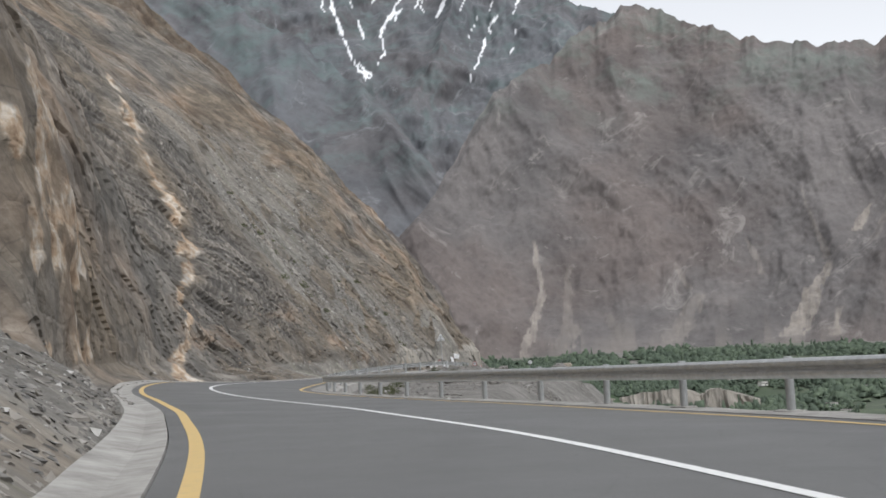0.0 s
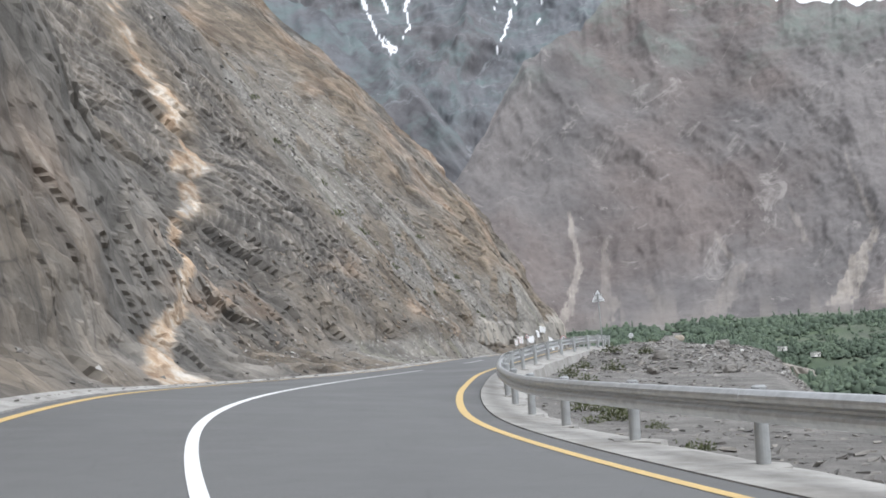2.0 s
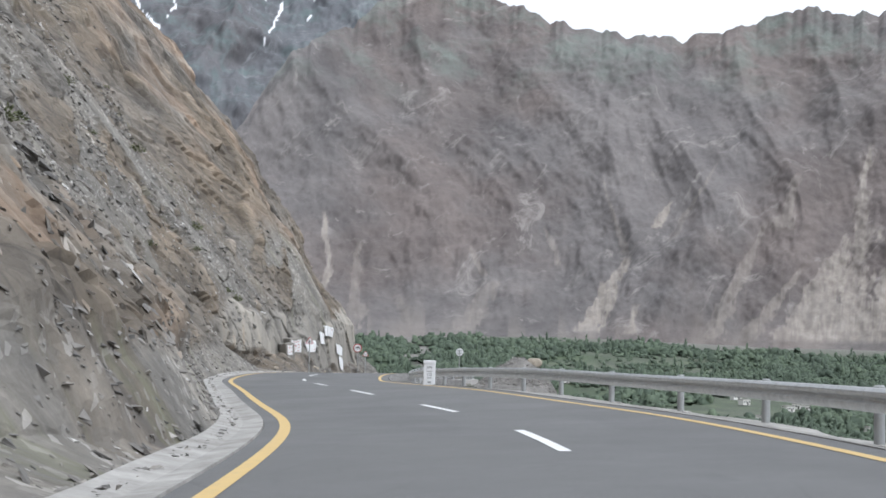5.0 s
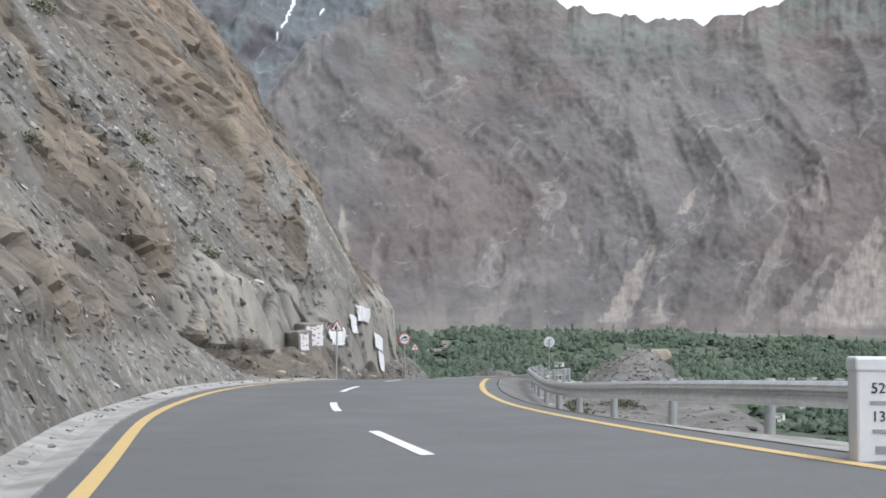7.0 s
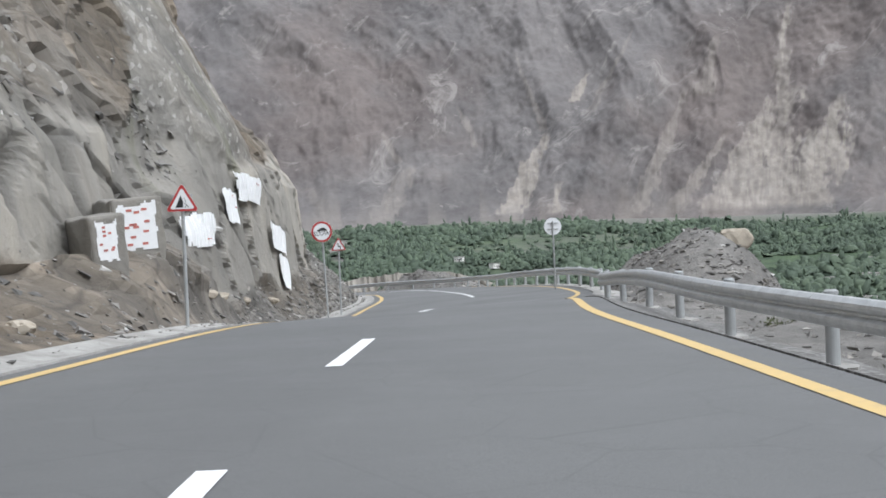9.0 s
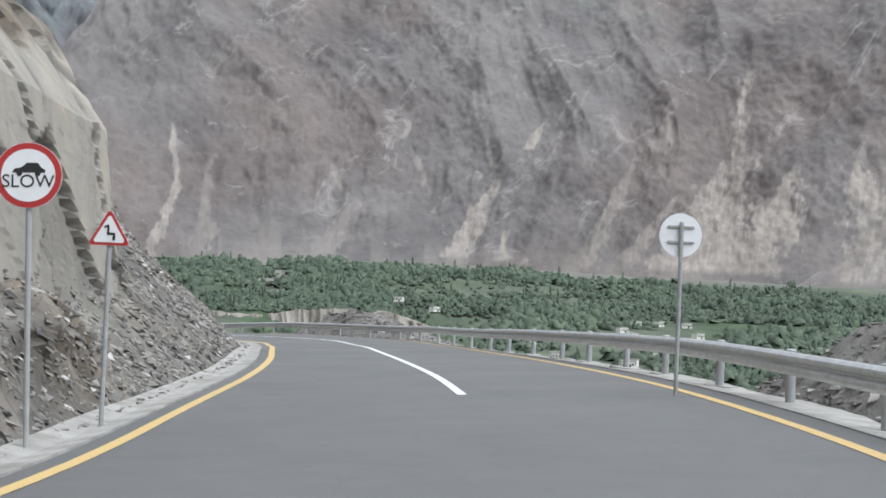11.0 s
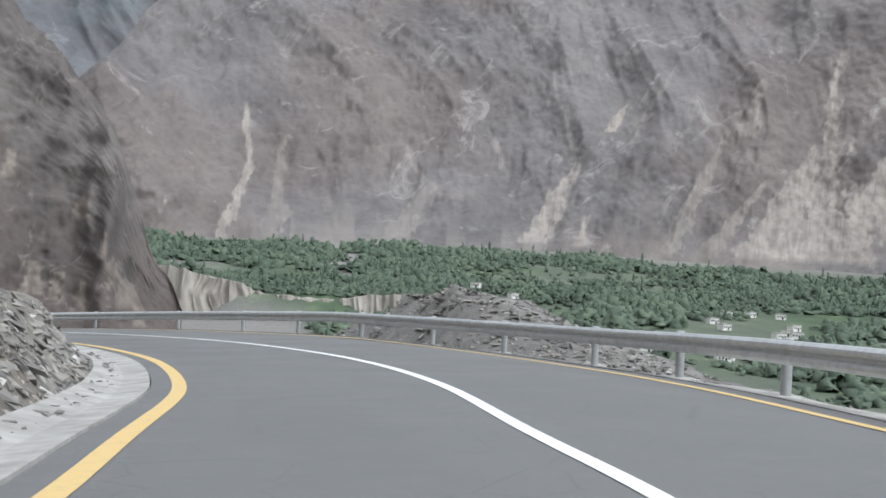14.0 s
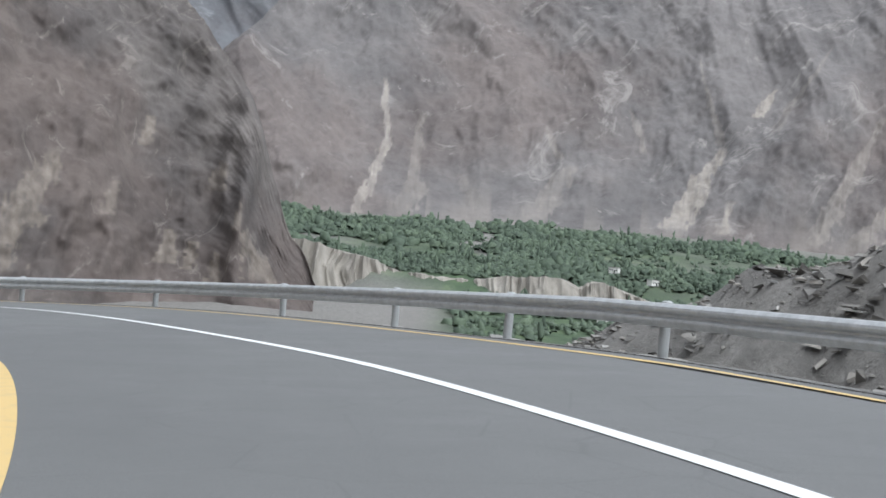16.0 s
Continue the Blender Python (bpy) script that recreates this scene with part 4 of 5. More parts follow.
mountain("mountain_main", "huge bare grey-brown mountainside with pale scree fans across the valley", -9, 62, 1100, 250,
         [(-9, 1150), (0, 1200), (14, 1230), (24, 1260), (40, 1200), (62, 1100)], [(-9, -12), (0, -8), (14, 2), (18, 0), (24, -8), (32, -18), (62, -24)],
         [(-9, 3.5), (-3.3, 6.0), (-1.3, 7.9), (-0.6, 8.7), (0.5, 10.3), (2.1, 12.1), (4.4, 13.4), (6, 14.3), (7.5, 15.3), (10, 15.6), (12.5, 14.7), (15.9, 13.75), (17.8, 13.5), (19.2, 13.35), (21.4, 13.4), (23.2, 13.6), (24.5, 13.95), (26.5, 14.15), (28.4, 13.8), (34, 14.5), (45, 16), (62, 14)],
         41, 75, 3.0,
         marks=[(18.5, 4.6, 16.8, 1.1, 0.15, 0.85, 1.1), (19.0, 2.4, 18.7, 1.0, 0.2, 0.4), (29.3, 9.6, 28.7, 5.0, 0.12, 0.5), (29.6, 6.0, 27.6, 0.9, 0.4, 1.6, 1.0), (28.3, 5.0, 25.8, 0.9, 0.3, 1.0, 0.8), (31.5, 5.5, 29.8, 0.9, 0.3, 1.5, 1.0), (20.4, 7.2, 19.8, 6.0, 0.12, 0.3, 1.1),
                (3.9, 6.4, 4.25, 4.0, 0.1, 0.2), (4.25, 4.0, 3.2, 0.5, 0.2, 0.3), (5.7, 5.0, 5.4, 0.8, 0.15, 0.6, 0.45), (12.3, 3.4, 10.8, 1.0, 0.3, 0.9, 0.45), (24.8, 6.3, 22.5, 0.8, 0.12, 0.5, 0.5), (26.5, 4.2, 23.9, 0.8, 0.12, 0.5, 0.6), (11.0, 5.0, 11.6, 3.6, 0.1, 0.2, 0.5), (17.2, 8.2, 18.3, 4.8, 0.05, 0.2, 0.5), (22.5, 9.0, 20.5, 5.5, 0.06, 0.2, 0.4), (26.2, 8.5, 25.4, 6.0, 0.2, 0.5, 0.6), (14.5, 6.0, 15.2, 4.2, 0.06, 0.25, 0.45), (7.6, 2.6, 8.6, 0.8, 0.2, 0.6, 0.35), (34, 6, 35, 0.6, 0.3, 2.0)],
         wooded=(11.0, 14.0), lift=1.085)
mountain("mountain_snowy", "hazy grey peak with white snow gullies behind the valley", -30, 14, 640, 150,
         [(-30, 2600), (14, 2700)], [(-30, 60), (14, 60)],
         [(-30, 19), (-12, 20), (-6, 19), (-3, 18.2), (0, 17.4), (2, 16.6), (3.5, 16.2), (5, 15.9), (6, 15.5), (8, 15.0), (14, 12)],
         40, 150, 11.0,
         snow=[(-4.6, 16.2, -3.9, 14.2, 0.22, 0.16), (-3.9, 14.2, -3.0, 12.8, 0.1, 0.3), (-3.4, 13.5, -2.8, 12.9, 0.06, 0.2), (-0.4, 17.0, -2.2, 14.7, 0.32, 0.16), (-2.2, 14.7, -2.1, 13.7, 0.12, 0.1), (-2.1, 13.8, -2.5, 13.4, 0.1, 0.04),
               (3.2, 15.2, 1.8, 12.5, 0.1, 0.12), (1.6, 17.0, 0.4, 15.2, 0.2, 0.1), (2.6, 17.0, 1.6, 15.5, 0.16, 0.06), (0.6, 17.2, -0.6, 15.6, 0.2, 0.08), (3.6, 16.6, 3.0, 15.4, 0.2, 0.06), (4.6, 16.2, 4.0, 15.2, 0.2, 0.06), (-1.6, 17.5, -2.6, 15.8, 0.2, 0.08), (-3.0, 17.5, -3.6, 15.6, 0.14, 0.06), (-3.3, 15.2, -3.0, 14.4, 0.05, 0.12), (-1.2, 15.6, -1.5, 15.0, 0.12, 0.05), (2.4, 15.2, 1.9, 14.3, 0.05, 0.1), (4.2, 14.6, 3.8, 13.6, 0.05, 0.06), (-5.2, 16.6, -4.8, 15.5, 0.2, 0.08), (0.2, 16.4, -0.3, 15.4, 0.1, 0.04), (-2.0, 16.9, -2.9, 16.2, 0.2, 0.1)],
         wooded=(9.5, 11.5), curve=1.1, lift=1.06, material=HAZEROCK)
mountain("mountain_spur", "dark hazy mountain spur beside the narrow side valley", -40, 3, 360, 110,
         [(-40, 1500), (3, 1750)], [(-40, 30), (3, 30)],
         [(-40, 19), (-14, 17.5), (-8, 15.0), (-4.5, 12.8), (-2.8, 11.2), (-1.2, 9.2), (0.3, 7.2), (3, 3)], 41, 80, 23.0, wooded=(8.5, 11), lift=1.08, material=HAZEROCK)
mountain("mountain_left", "dark brown rocky mountainside dropping to the river bend", -75, 1.9, 620, 200,
         [(-75, 330), (-30, 420), (-12, 545), (-4, 585), (1.9, 625)], [(-75, -60), (-12, -66), (1.9, -60)],
         [(-75, 26), (-30, 22), (-14, 16), (-8, 11.5), (-4.6, 8.6), (-2.7, 6.8), (-1.9, 5.7), (-1.0, 4.1), (-0.3, 1.8), (0.6, -0.7), (1.4, -1.6), (1.9, -3.0)], 52, 30, 31.0,
         marks=[(-5.4, 3.8, -5.6, 2.6, 0.2, 0.4), (-3.4, -1.2, -3.3, -2.4, 0.3, 0.5), (-1.2, -0.6, -0.5, -2.6, 0.15, 0.5), (-9, 2, -12, -3, 0.5, 1.5), (-2.3, 2.2, -2.6, 1.0, 0.12, 0.3), (-4.2, -0.8, -4.4, -2.2, 0.2, 0.5), (-2.2, -1.6, -2.4, -3.2, 0.15, 0.3), (-6.6, 1.0, -6.9, -0.4, 0.15, 0.3), (-1.5, 0.6, -1.6, -0.6, 0.08, 0.2), (-0.2, -1.6, 0.2, -3.4, 0.1, 0.4)], curve=1.1, wave=3.2, material=DARKROCK)
mountain("mountain_behind", "bare brown mountainside closing the valley behind the road", 62, 290, 300, 60,
         [(62, 1100), (120, 700), (180, 420), (230, 300), (285, 330), (290, 330)], [(62, -10), (180, -30), (290, -30)],
         [(62, 14), (120, 16), (180, 20), (230, 24), (285, 26), (290, 26)], 40, 40, 47.0)


# ---- steep fluted earth cliffs below the orchard terrace
def build_badlands():
    az = np.linspace(-1.5, 16.5, 700)
    v = np.linspace(0, 1, 16)
    A, V = np.meshgrid(az, v, indexing="xy")
    top = table([(-1.5, -10), (1.3, -12), (2.4, -16), (5, -22), (7.4, -25), (10, -24), (13.5, -20), (16.5, -34)], A, 0.3)
    low = -44.0
    arc = np.radians(A) * 800
    flute = ridged(arc * 0.1 + 0.4 * vnoise(arc * 0.05, V * 2, 0 * A), V * 0.4, 0 * A, 3)
    D = 792 + 10 * fbm(arc * 0.012, 0 * A, 0 * A, 3) + V * 14 - 10.0 * flute * (0.25 + V) * (1 - 0.6 * V)
    notch = np.clip(vnoise(arc * 0.055, 0 * A, 0 * A + 3), 0, 1) * step(3, 6, A)
    Z = low + (top - low) * V**0.8 * (1 - 0.25 * notch) + 1.2 * flute * V
    back = np.stack([CENTRE[0] + (D[-1] + 60) * np.sin(np.radians(az)), CENTRE[1] + (D[-1] + 60) * np.cos(np.radians(az)), top[-1] + 0 * az - 1.0], -1)
    verts = np.stack([CENTRE[0] + D * np.sin(np.radians(A)), CENTRE[1] + D * np.cos(np.radians(A)), Z], -1)
    verts = np.concatenate([verts, back[None]], 0).reshape(-1, 3)
    ob = mesh_object("earth_cliff", verts, grid_faces(17, 700), EARTH)
    tagged(ob, "pale fluted earth cliffs below the green terrace", "earth cliff", "", "structure")


def earth_look(n, b):
    at = n.place((1, 1, 0.25))
    n.link(n.ramp(n.noise(at, 0.08, 8, 0.65), (0.3, (0.16, 0.145, 0.125)), (0.55, (0.29, 0.265, 0.23)), (0.75, (0.4, 0.37, 0.33))), b.inputs["Base Color"])
    n.bump(b, n.noise(at, 0.3, 8), 0.6, 1.5)


EARTH = shade("pale_dry_earth", earth_look, 0.95)
build_badlands()

# river flat at the foot of the cliffs
river_az = np.linspace(-9, 9, 60)
river_in, river_out = 330 + 25 * np.sin(river_az * 0.6), 470 + 35 * np.sin(river_az * 0.5 + 1)
river = np.concatenate([np.stack([CENTRE[0] + r * np.sin(np.radians(river_az)), CENTRE[1] + r * np.cos(np.radians(river_az)), 0 * river_az - 39.0], -1) for r in (river_in, river_out)])
WATER = shade("silty_grey_water", plain_look((0.3, 0.3, 0.29), 0.1), 0.35)
tagged(mesh_object("river", river, grid_faces(2, 60), WATER), "silty grey river in the valley bottom", "river", "", "structure")

# ---- woods on the valley floor
ICO = bmesh.new()
bmesh.ops.create_icosphere(ICO, subdivisions=1, radius=1.0)
ICO_V = np.array([v.co[:] for v in ICO.verts])
ICO_F = np.array([[v.index for v in f.verts] for f in ICO.faces])
ICO.free()


def scatter_mesh(name, base_v, base_f, places, sizes, turns, material, jitter=0.25, seed=3):
    """Many small copies of one rough form, joined. sizes: three for each; turns: about z, and a lean."""
    r = np.random.default_rng(seed)
    n, k = len(places), len(base_v)
    shape = base_v[None] * (1 + jitter * (r.random((n, k, 1)) * 2 - 1)) + 0.25 * jitter * r.normal(size=(n, k, 3))
    shape = shape * sizes[:, None, :]
    lean = turns[:, 1]
    c, s = np.cos(lean)[:, None], np.sin(lean)[:, None]
    y, z = shape[..., 1] * c - shape[..., 2] * s, shape[..., 1] * s + shape[..., 2] * c
    shape[..., 1], shape[..., 2] = y, z
    c, s = np.cos(turns[:, 0])[:, None], np.sin(turns[:, 0])[:, None]
    x, y = shape[..., 0] * c - shape[..., 1] * s, shape[..., 0] * s + shape[..., 1] * c
    shape[..., 0], shape[..., 1] = x, y
    verts = (shape + places[:, None, :]).reshape(-1, 3)
    faces = (base_f[None] + (np.arange(n) * k)[:, None, None]).reshape(-1, base_f.shape[1])
    return mesh_object(name, verts, faces, material)


OCTA_V = np.array([(1, 0, -0.5), (-0.5, 0.87, -0.5), (-0.5, -0.87, -0.5), (0.35, 0.6, 0.45), (-0.7, 0, 0.45), (0.35, -0.6, 0.45)], float)
OCTA_F = np.array([(0, 1, 3), (1, 4, 3), (1, 2, 4), (2, 5, 4), (2, 0, 5), (0, 3, 5), (3, 4, 5)])  # a rough clump, open below


def village():
    r = np.random.default_rng(5)
    found = []
    for k in range(44):
        az = r.uniform(14, 42)
        d = r.uniform(700, 920) if az < 20 else r.uniform(600, 900)
        found.append((CENTRE[0] + d * math.sin(radians(az)), CENTRE[1] + d * math.cos(radians(az)), r.uniform(-40, 40)))
    return found


HOUSES = village()


def plant_woods():
    r = np.random.default_rng(11)
    n = 90000
    az, d = r.uniform(-2.5, 46, n), np.sqrt(r.uniform(330.0**2, 1235.0**2, n))
    x, y = CENTRE[0] + d * np.sin(np.radians(az)), CENTRE[1] + d * np.cos(np.radians(az))
    dens = 0.55 + 1.1 * fbm(x * 0.009, y * 0.009, 0 * x, 3) + 0.5 * fbm(x * 0.03, y * 0.03, 0 * x + 9, 2)
    dens = dens * (0.3 + 0.7 * step(420, 560, d)) * np.where(az < 15, step(812, 826, d) + 0.6 * step(500, 640, d) * (d < 780) * step(7, 9, az), 1.0)
    foot = table([(-2, 1195), (14, 1200), (24, 1215), (52, 1130)], az)
    dens = dens * (1 - step(-30, 10, d - foot - 30 * fbm(x * 0.01, y * 0.01, 0 * x + 2, 2)))
    keep = r.random(n) < np.clip(dens * (1 - 0.93 * bare_fields(x, y, az, d)), 0.0, 0.7)
    for hx, hy, turn in HOUSES:
        far = math.hypot(hx - CENTRE[0], hy - CENTRE[1])
        ux, uy = (CENTRE[0] - hx) / far, (CENTRE[1] - hy) / far
        ahead, across = (x - hx) * ux + (y - hy) * uy, (x - hx) * uy - (y - hy) * ux
        keep &= ~((np.abs(across) < 6) & (ahead > -6) & (ahead < 16))
    x, y, d = x[keep], y[keep], d[keep]
    z = ground_z(x, y)
    n = len(x)
    tall = r.random(n) < 0.02
    grove = 0.8 + 0.7 * step(-0.2, 0.4, fbm(x * 0.015, y * 0.015, 0 * x + 6, 3))
    height = np.where(tall, r.uniform(8, 14, n), r.uniform(1.6, 5.4, n) * (0.75 + 0.9 * r.random(n) ** 3) * grove)
    places, sizes = [], []
    for k in range(2):
        off = r.normal(size=(n, 2)) * np.where(tall, 0.3, 1.3)[:, None]
        wide = np.where(tall, r.uniform(0.8, 1.2, n), r.uniform(1.4, 3.2, n) * grove)
        up = height * np.array([0.42, 0.72])[k]
        places.append(np.stack([x + off[:, 0], y + off[:, 1], z + up], -1))
        sizes.append(np.stack([wide, wide * r.uniform(0.8, 1.2, n), height * 0.42], -1) * (1.15 - 0.3 * k))
    places, sizes = np.concatenate(places), np.concatenate(sizes)
    turns = np.stack([r.uniform(0, 6.28, len(places)), r.normal(size=len(places)) * 0.35], -1)
    ob = scatter_mesh("valley_woods", OCTA_V, OCTA_F, places, sizes * 1.2, turns, LEAF, 0.35)
    ob.data.polygons.foreach_set("use_smooth", [True] * len(ob.data.polygons))
    tagged(ob, "dense dark green orchards and poplars on the valley floor", "trees", "", "stuff")
    print("trees", n)


plant_woods()


def house():
    root = empty("house", pose(0, 0, 0), "small pale flat-roofed village house among the orchards", "house", "village houses")
    part("wall", box(bmesh.new(), 6.4, 5, 3.6, (0, 0, 1.6)), HOUSEWALL, root)
    part("roof", box(bmesh.new(), 7.0, 5.6, 0.35, (0, 0, 3.55)), HOUSEROOF, root)
    door = bmesh.new()
    part("door", box(door, 1.0, 0.1, 2.0, (0.9, -2.53, 1.0)), SIGNBLACK, root)
    for wx in (-2.2, -0.6, 2.3):
        part("window", box(bmesh.new(), 0.9, 0.1, 0.9, (wx, -2.53, 1.9)), SIGNBLACK, root)
    return root


first_house = None
for x, y, turn in HOUSES:
    m = pose(x, y, float(ground_z(np.array(x), np.array(y))) + 0.3, 0, 0, turn)
    if first_house is None:
        first_house = house()
        first_house.matrix_world = m
    else:
        copy_thing(first_house, m)

# ---- loose rock: slates on the slope, its toe, the heaps and the verge
SLATE_V = np.array([(-1, -0.8, -0.5), (1, -0.6, -0.5), (0.1, 1, -0.5), (-0.8, -0.6, 0.5), (0.8, -0.5, 0.5), (0, 0.8, 0.5)], float) * 0.8
SLATE_F = np.array([(0, 2, 1, 1), (3, 4, 5, 5), (0, 1, 4, 3), (1, 2, 5, 4), (2, 0, 3, 5)])


def slates(name, places, sizes, turns, material, jitter, seed, tilt=0.0):
    faces = [f[:3] if f[2] == f[3] else f for f in SLATE_F.tolist()]
    r = np.random.default_rng(seed)
    n = len(places)
    shape = SLATE_V[None] * (1 + jitter * (r.random((n, 6, 1)) * 2 - 1)) + 0.25 * jitter * r.normal(size=(n, 6, 3))
    shape = shape * sizes[:, None, :]
    for axis_a, axis_b, angle in ((1, 2, turns[:, 1]), (0, 1, turns[:, 0]), (2, 0, np.full(n, tilt))):
        c, s = np.cos(angle)[:, None], np.sin(angle)[:, None]
        p, q = shape[..., axis_a] * c - shape[..., axis_b] * s, shape[..., axis_a] * s + shape[..., axis_b] * c
        shape[..., axis_a], shape[..., axis_b] = p, q
    verts = (shape + places[:, None, :]).reshape(-1, 3)
    every = [[v + 6 * k for v in f] for k in range(n) for f in faces]
    return mesh_object(name, verts, every, material)


def strew(name, label, places, small, large, power, seed, flat=(0.18, 0.45), material=None, tilt=0.0, category="loose stones"):
    r = np.random.default_rng(seed)
    n = len(places)
    size = small * (large / small) ** (r.random(n) ** power)
    sizes = np.stack([size, size * r.uniform(0.5, 1.0, n), size * r.uniform(*flat, n)], -1)
    turns = np.stack([r.uniform(0, 6.28, n), r.normal(size=n) * 0.4], -1)
    places = places + np.stack([0 * size, 0 * size, size * 0.12], -1)
    return tagged(slates(name, places, sizes, turns, material or SCREE, 0.3, seed, tilt), label, category, "", "stuff")


def on_hill(weight, n, seed):
    r = np.random.default_rng(seed)
    w = (weight * np.ones(HILL_H.shape))[:-1, :-1]
    area = np.linalg.norm(np.cross(HILL[1:, :-1] - HILL[:-1, :-1], HILL[:-1, 1:] - HILL[:-1, :-1]), axis=-1)
    p = (w * area).ravel()
    pick = r.choice(len(p), n, p=p / p.sum())
    i, j = np.unravel_index(pick, w.shape)
    u, v = r.random((n, 1)), r.random((n, 1))
    return HILL[i, j] * (1 - u) * (1 - v) + HILL[i + 1, j] * u * (1 - v) + HILL[i, j + 1] * (1 - u) * v + HILL[i + 1, j + 1] * u * v


toe = (1 - step(1.2, 2.4, HILL_H + 0.9 * step(176, 180, HILL_Y) * (1 - step(200, 204, HILL_Y)))) * (HILL_H > 0.02) * ((HILL_Y < 33) | (HILL_Y > 48))
strew("toe_rubble", "heap of broken grey slates at the foot of the cliff", on_hill(toe * ((HILL_Y < 48) * 1.6 + (HILL_Y > 82) * 1.0 + (HILL_Y > 192) * (HILL_Y < 212) * 3.0 + 0.1) * (HILL_Y > -6), 15000, 21), 0.03, 0.19, 1.8, 31, tilt=0.5)
strew("slope_rubble", "scattered broken stones lying on the scree slope", on_hill(HILL_LOOSE * step(2, 4, HILL_H) * (1 - step(34, 50, HILL_H)) * (HILL_Y > 84) * (HILL_Y < 192) * (0.12 + step(-0.05, 0.3, fbm(HILL[..., 0] * 0.15, HILL[..., 1] * 0.4, HILL[..., 2] * 0.15, 4))), 26000, 22), 0.05, 0.36, 2.3, 32, flat=(0.15, 0.5), tilt=0.6)
bedded = (1 - HILL_LOOSE) * (1 - HILL_FRESH) * step(0.6, 1.6, HILL_H) * (1 - step(30, 45, HILL_H)) * (HILL_Y > 48)
strew("cliff_slabs", "angular brown rock slabs lying against the cliff face", on_hill(bedded * step(74, 80, HILL_Y) * (HILL_Y < 120) * (1 - step(4, 9, HILL_H)), 1500, 26), 0.06, 0.32, 2.0, 36, flat=(0.14, 0.34), material=SLAB, tilt=0.95, category="rock slabs")
strew("ledge_slabs", "broken rock slabs in low ledges under the scree slope", on_hill(bedded * (HILL_Y > 116) * (HILL_Y < 172) * (1 - step(10, 14, HILL_H)), 3600, 27), 0.05, 0.24, 1.8, 37, flat=(0.15, 0.4), tilt=0.85, category="rock slabs")
strew("fan_rubble", "bank of loose grey-brown broken slates beside the bend", on_hill((HILL_Y > 208) * (HILL_Y < 252) * (1 - step(1.4, 2.0, HILL_H - 7 * step(218.5, 222, HILL_Y))) * (HILL_H > 0.02), 17000, 23), 0.035, 0.2, 1.7, 33, tilt=0.5)


def on_gutter(n, seed):
    r = np.random.default_rng(seed)
    k = r.integers(station(20), station(262), n)
    off = PAVE_LEFT[k] - 0.42 - 0.5 * r.random(n) ** 0.6
    q = LINE[k] + SIDE[k] * off[:, None] + WAY[k] * r.uniform(-0.25, 0.25, (n, 1))
    return np.column_stack([q, road_z(q[:, 0], q[:, 1]) + 0.03])


strew("gutter_stones", "loose chips and small stones spilled into the concrete gutter", on_gutter(5200, 28), 0.015, 0.11, 2.4, 38)


def on_ground(mask, n, seed):
    r = np.random.default_rng(seed)
    j, i = np.nonzero(mask)
    pick = r.integers(0, len(j), n)
    x, y = GX[j[pick], i[pick]] + r.uniform(-0.6, 0.6, n), GY[j[pick], i[pick]] + r.uniform(-0.6, 0.6, n)
    return np.stack([x, y, ground_z(x, y)], -1)


strew("heap_rubble", "heaps of dumped broken rock beyond the guard rail", on_ground((G_RUBBLE > 0) & (G_BEYOND < 30), 24000, 24), 0.03, 0.22, 2.0, 34)
strew("verge_stones", "stones and gravel along the verge behind the guard rail", on_ground((G_BEYOND > 0.35) & (G_BEYOND < 7) & (GY > 20) & (GY < 268), 9000, 25), 0.03, 0.2, 2.2, 35)


def boulder(name, size, at, turn, label, material=SCREE, seed=1):
    bm = bmesh.new()
    bmesh.ops.create_icosphere(bm, subdivisions=3, radius=1.0)
    co = np.array([v.co[:] for v in bm.verts])
    value, edge = cells(co[:, 0] * 1.3 + seed, co[:, 1] * 1.3, co[:, 2] * 1.3)
    k = 0.8 + 0.3 * (value - 0.5) + 0.12 * fbm(co[:, 0] * 2 + seed, co[:, 1] * 2, co[:, 2] * 2, 3)
    for v, f in zip(bm.verts, k):
        c = v.co * f
        v.co = (max(-0.75, min(0.75, c.x)) * size[0], max(-0.7, min(0.7, c.y)) * size[1], max(-0.6, min(0.7, c.z)) * size[2])
    me = bpy.data.meshes.new(name)
    bm.to_mesh(me)
    bm.free()
    me.materials.append(material)
    ob = new(name, me)
    ob.matrix_world = pose(*at, 0, 0, turn)
    return tagged(ob, label, "boulder")


def tan_look(n, b):
    at = n.place()
    n.link(n.ramp(n.noise(at, 1.2, 8, 0.65), (0.3, (0.24, 0.21, 0.17)), (0.55, (0.4, 0.35, 0.28)), (0.75, (0.5, 0.45, 0.38))), b.inputs["Base Color"])
    n.bump(b, n.noise(at, 4, 8), 0.5, 0.05)


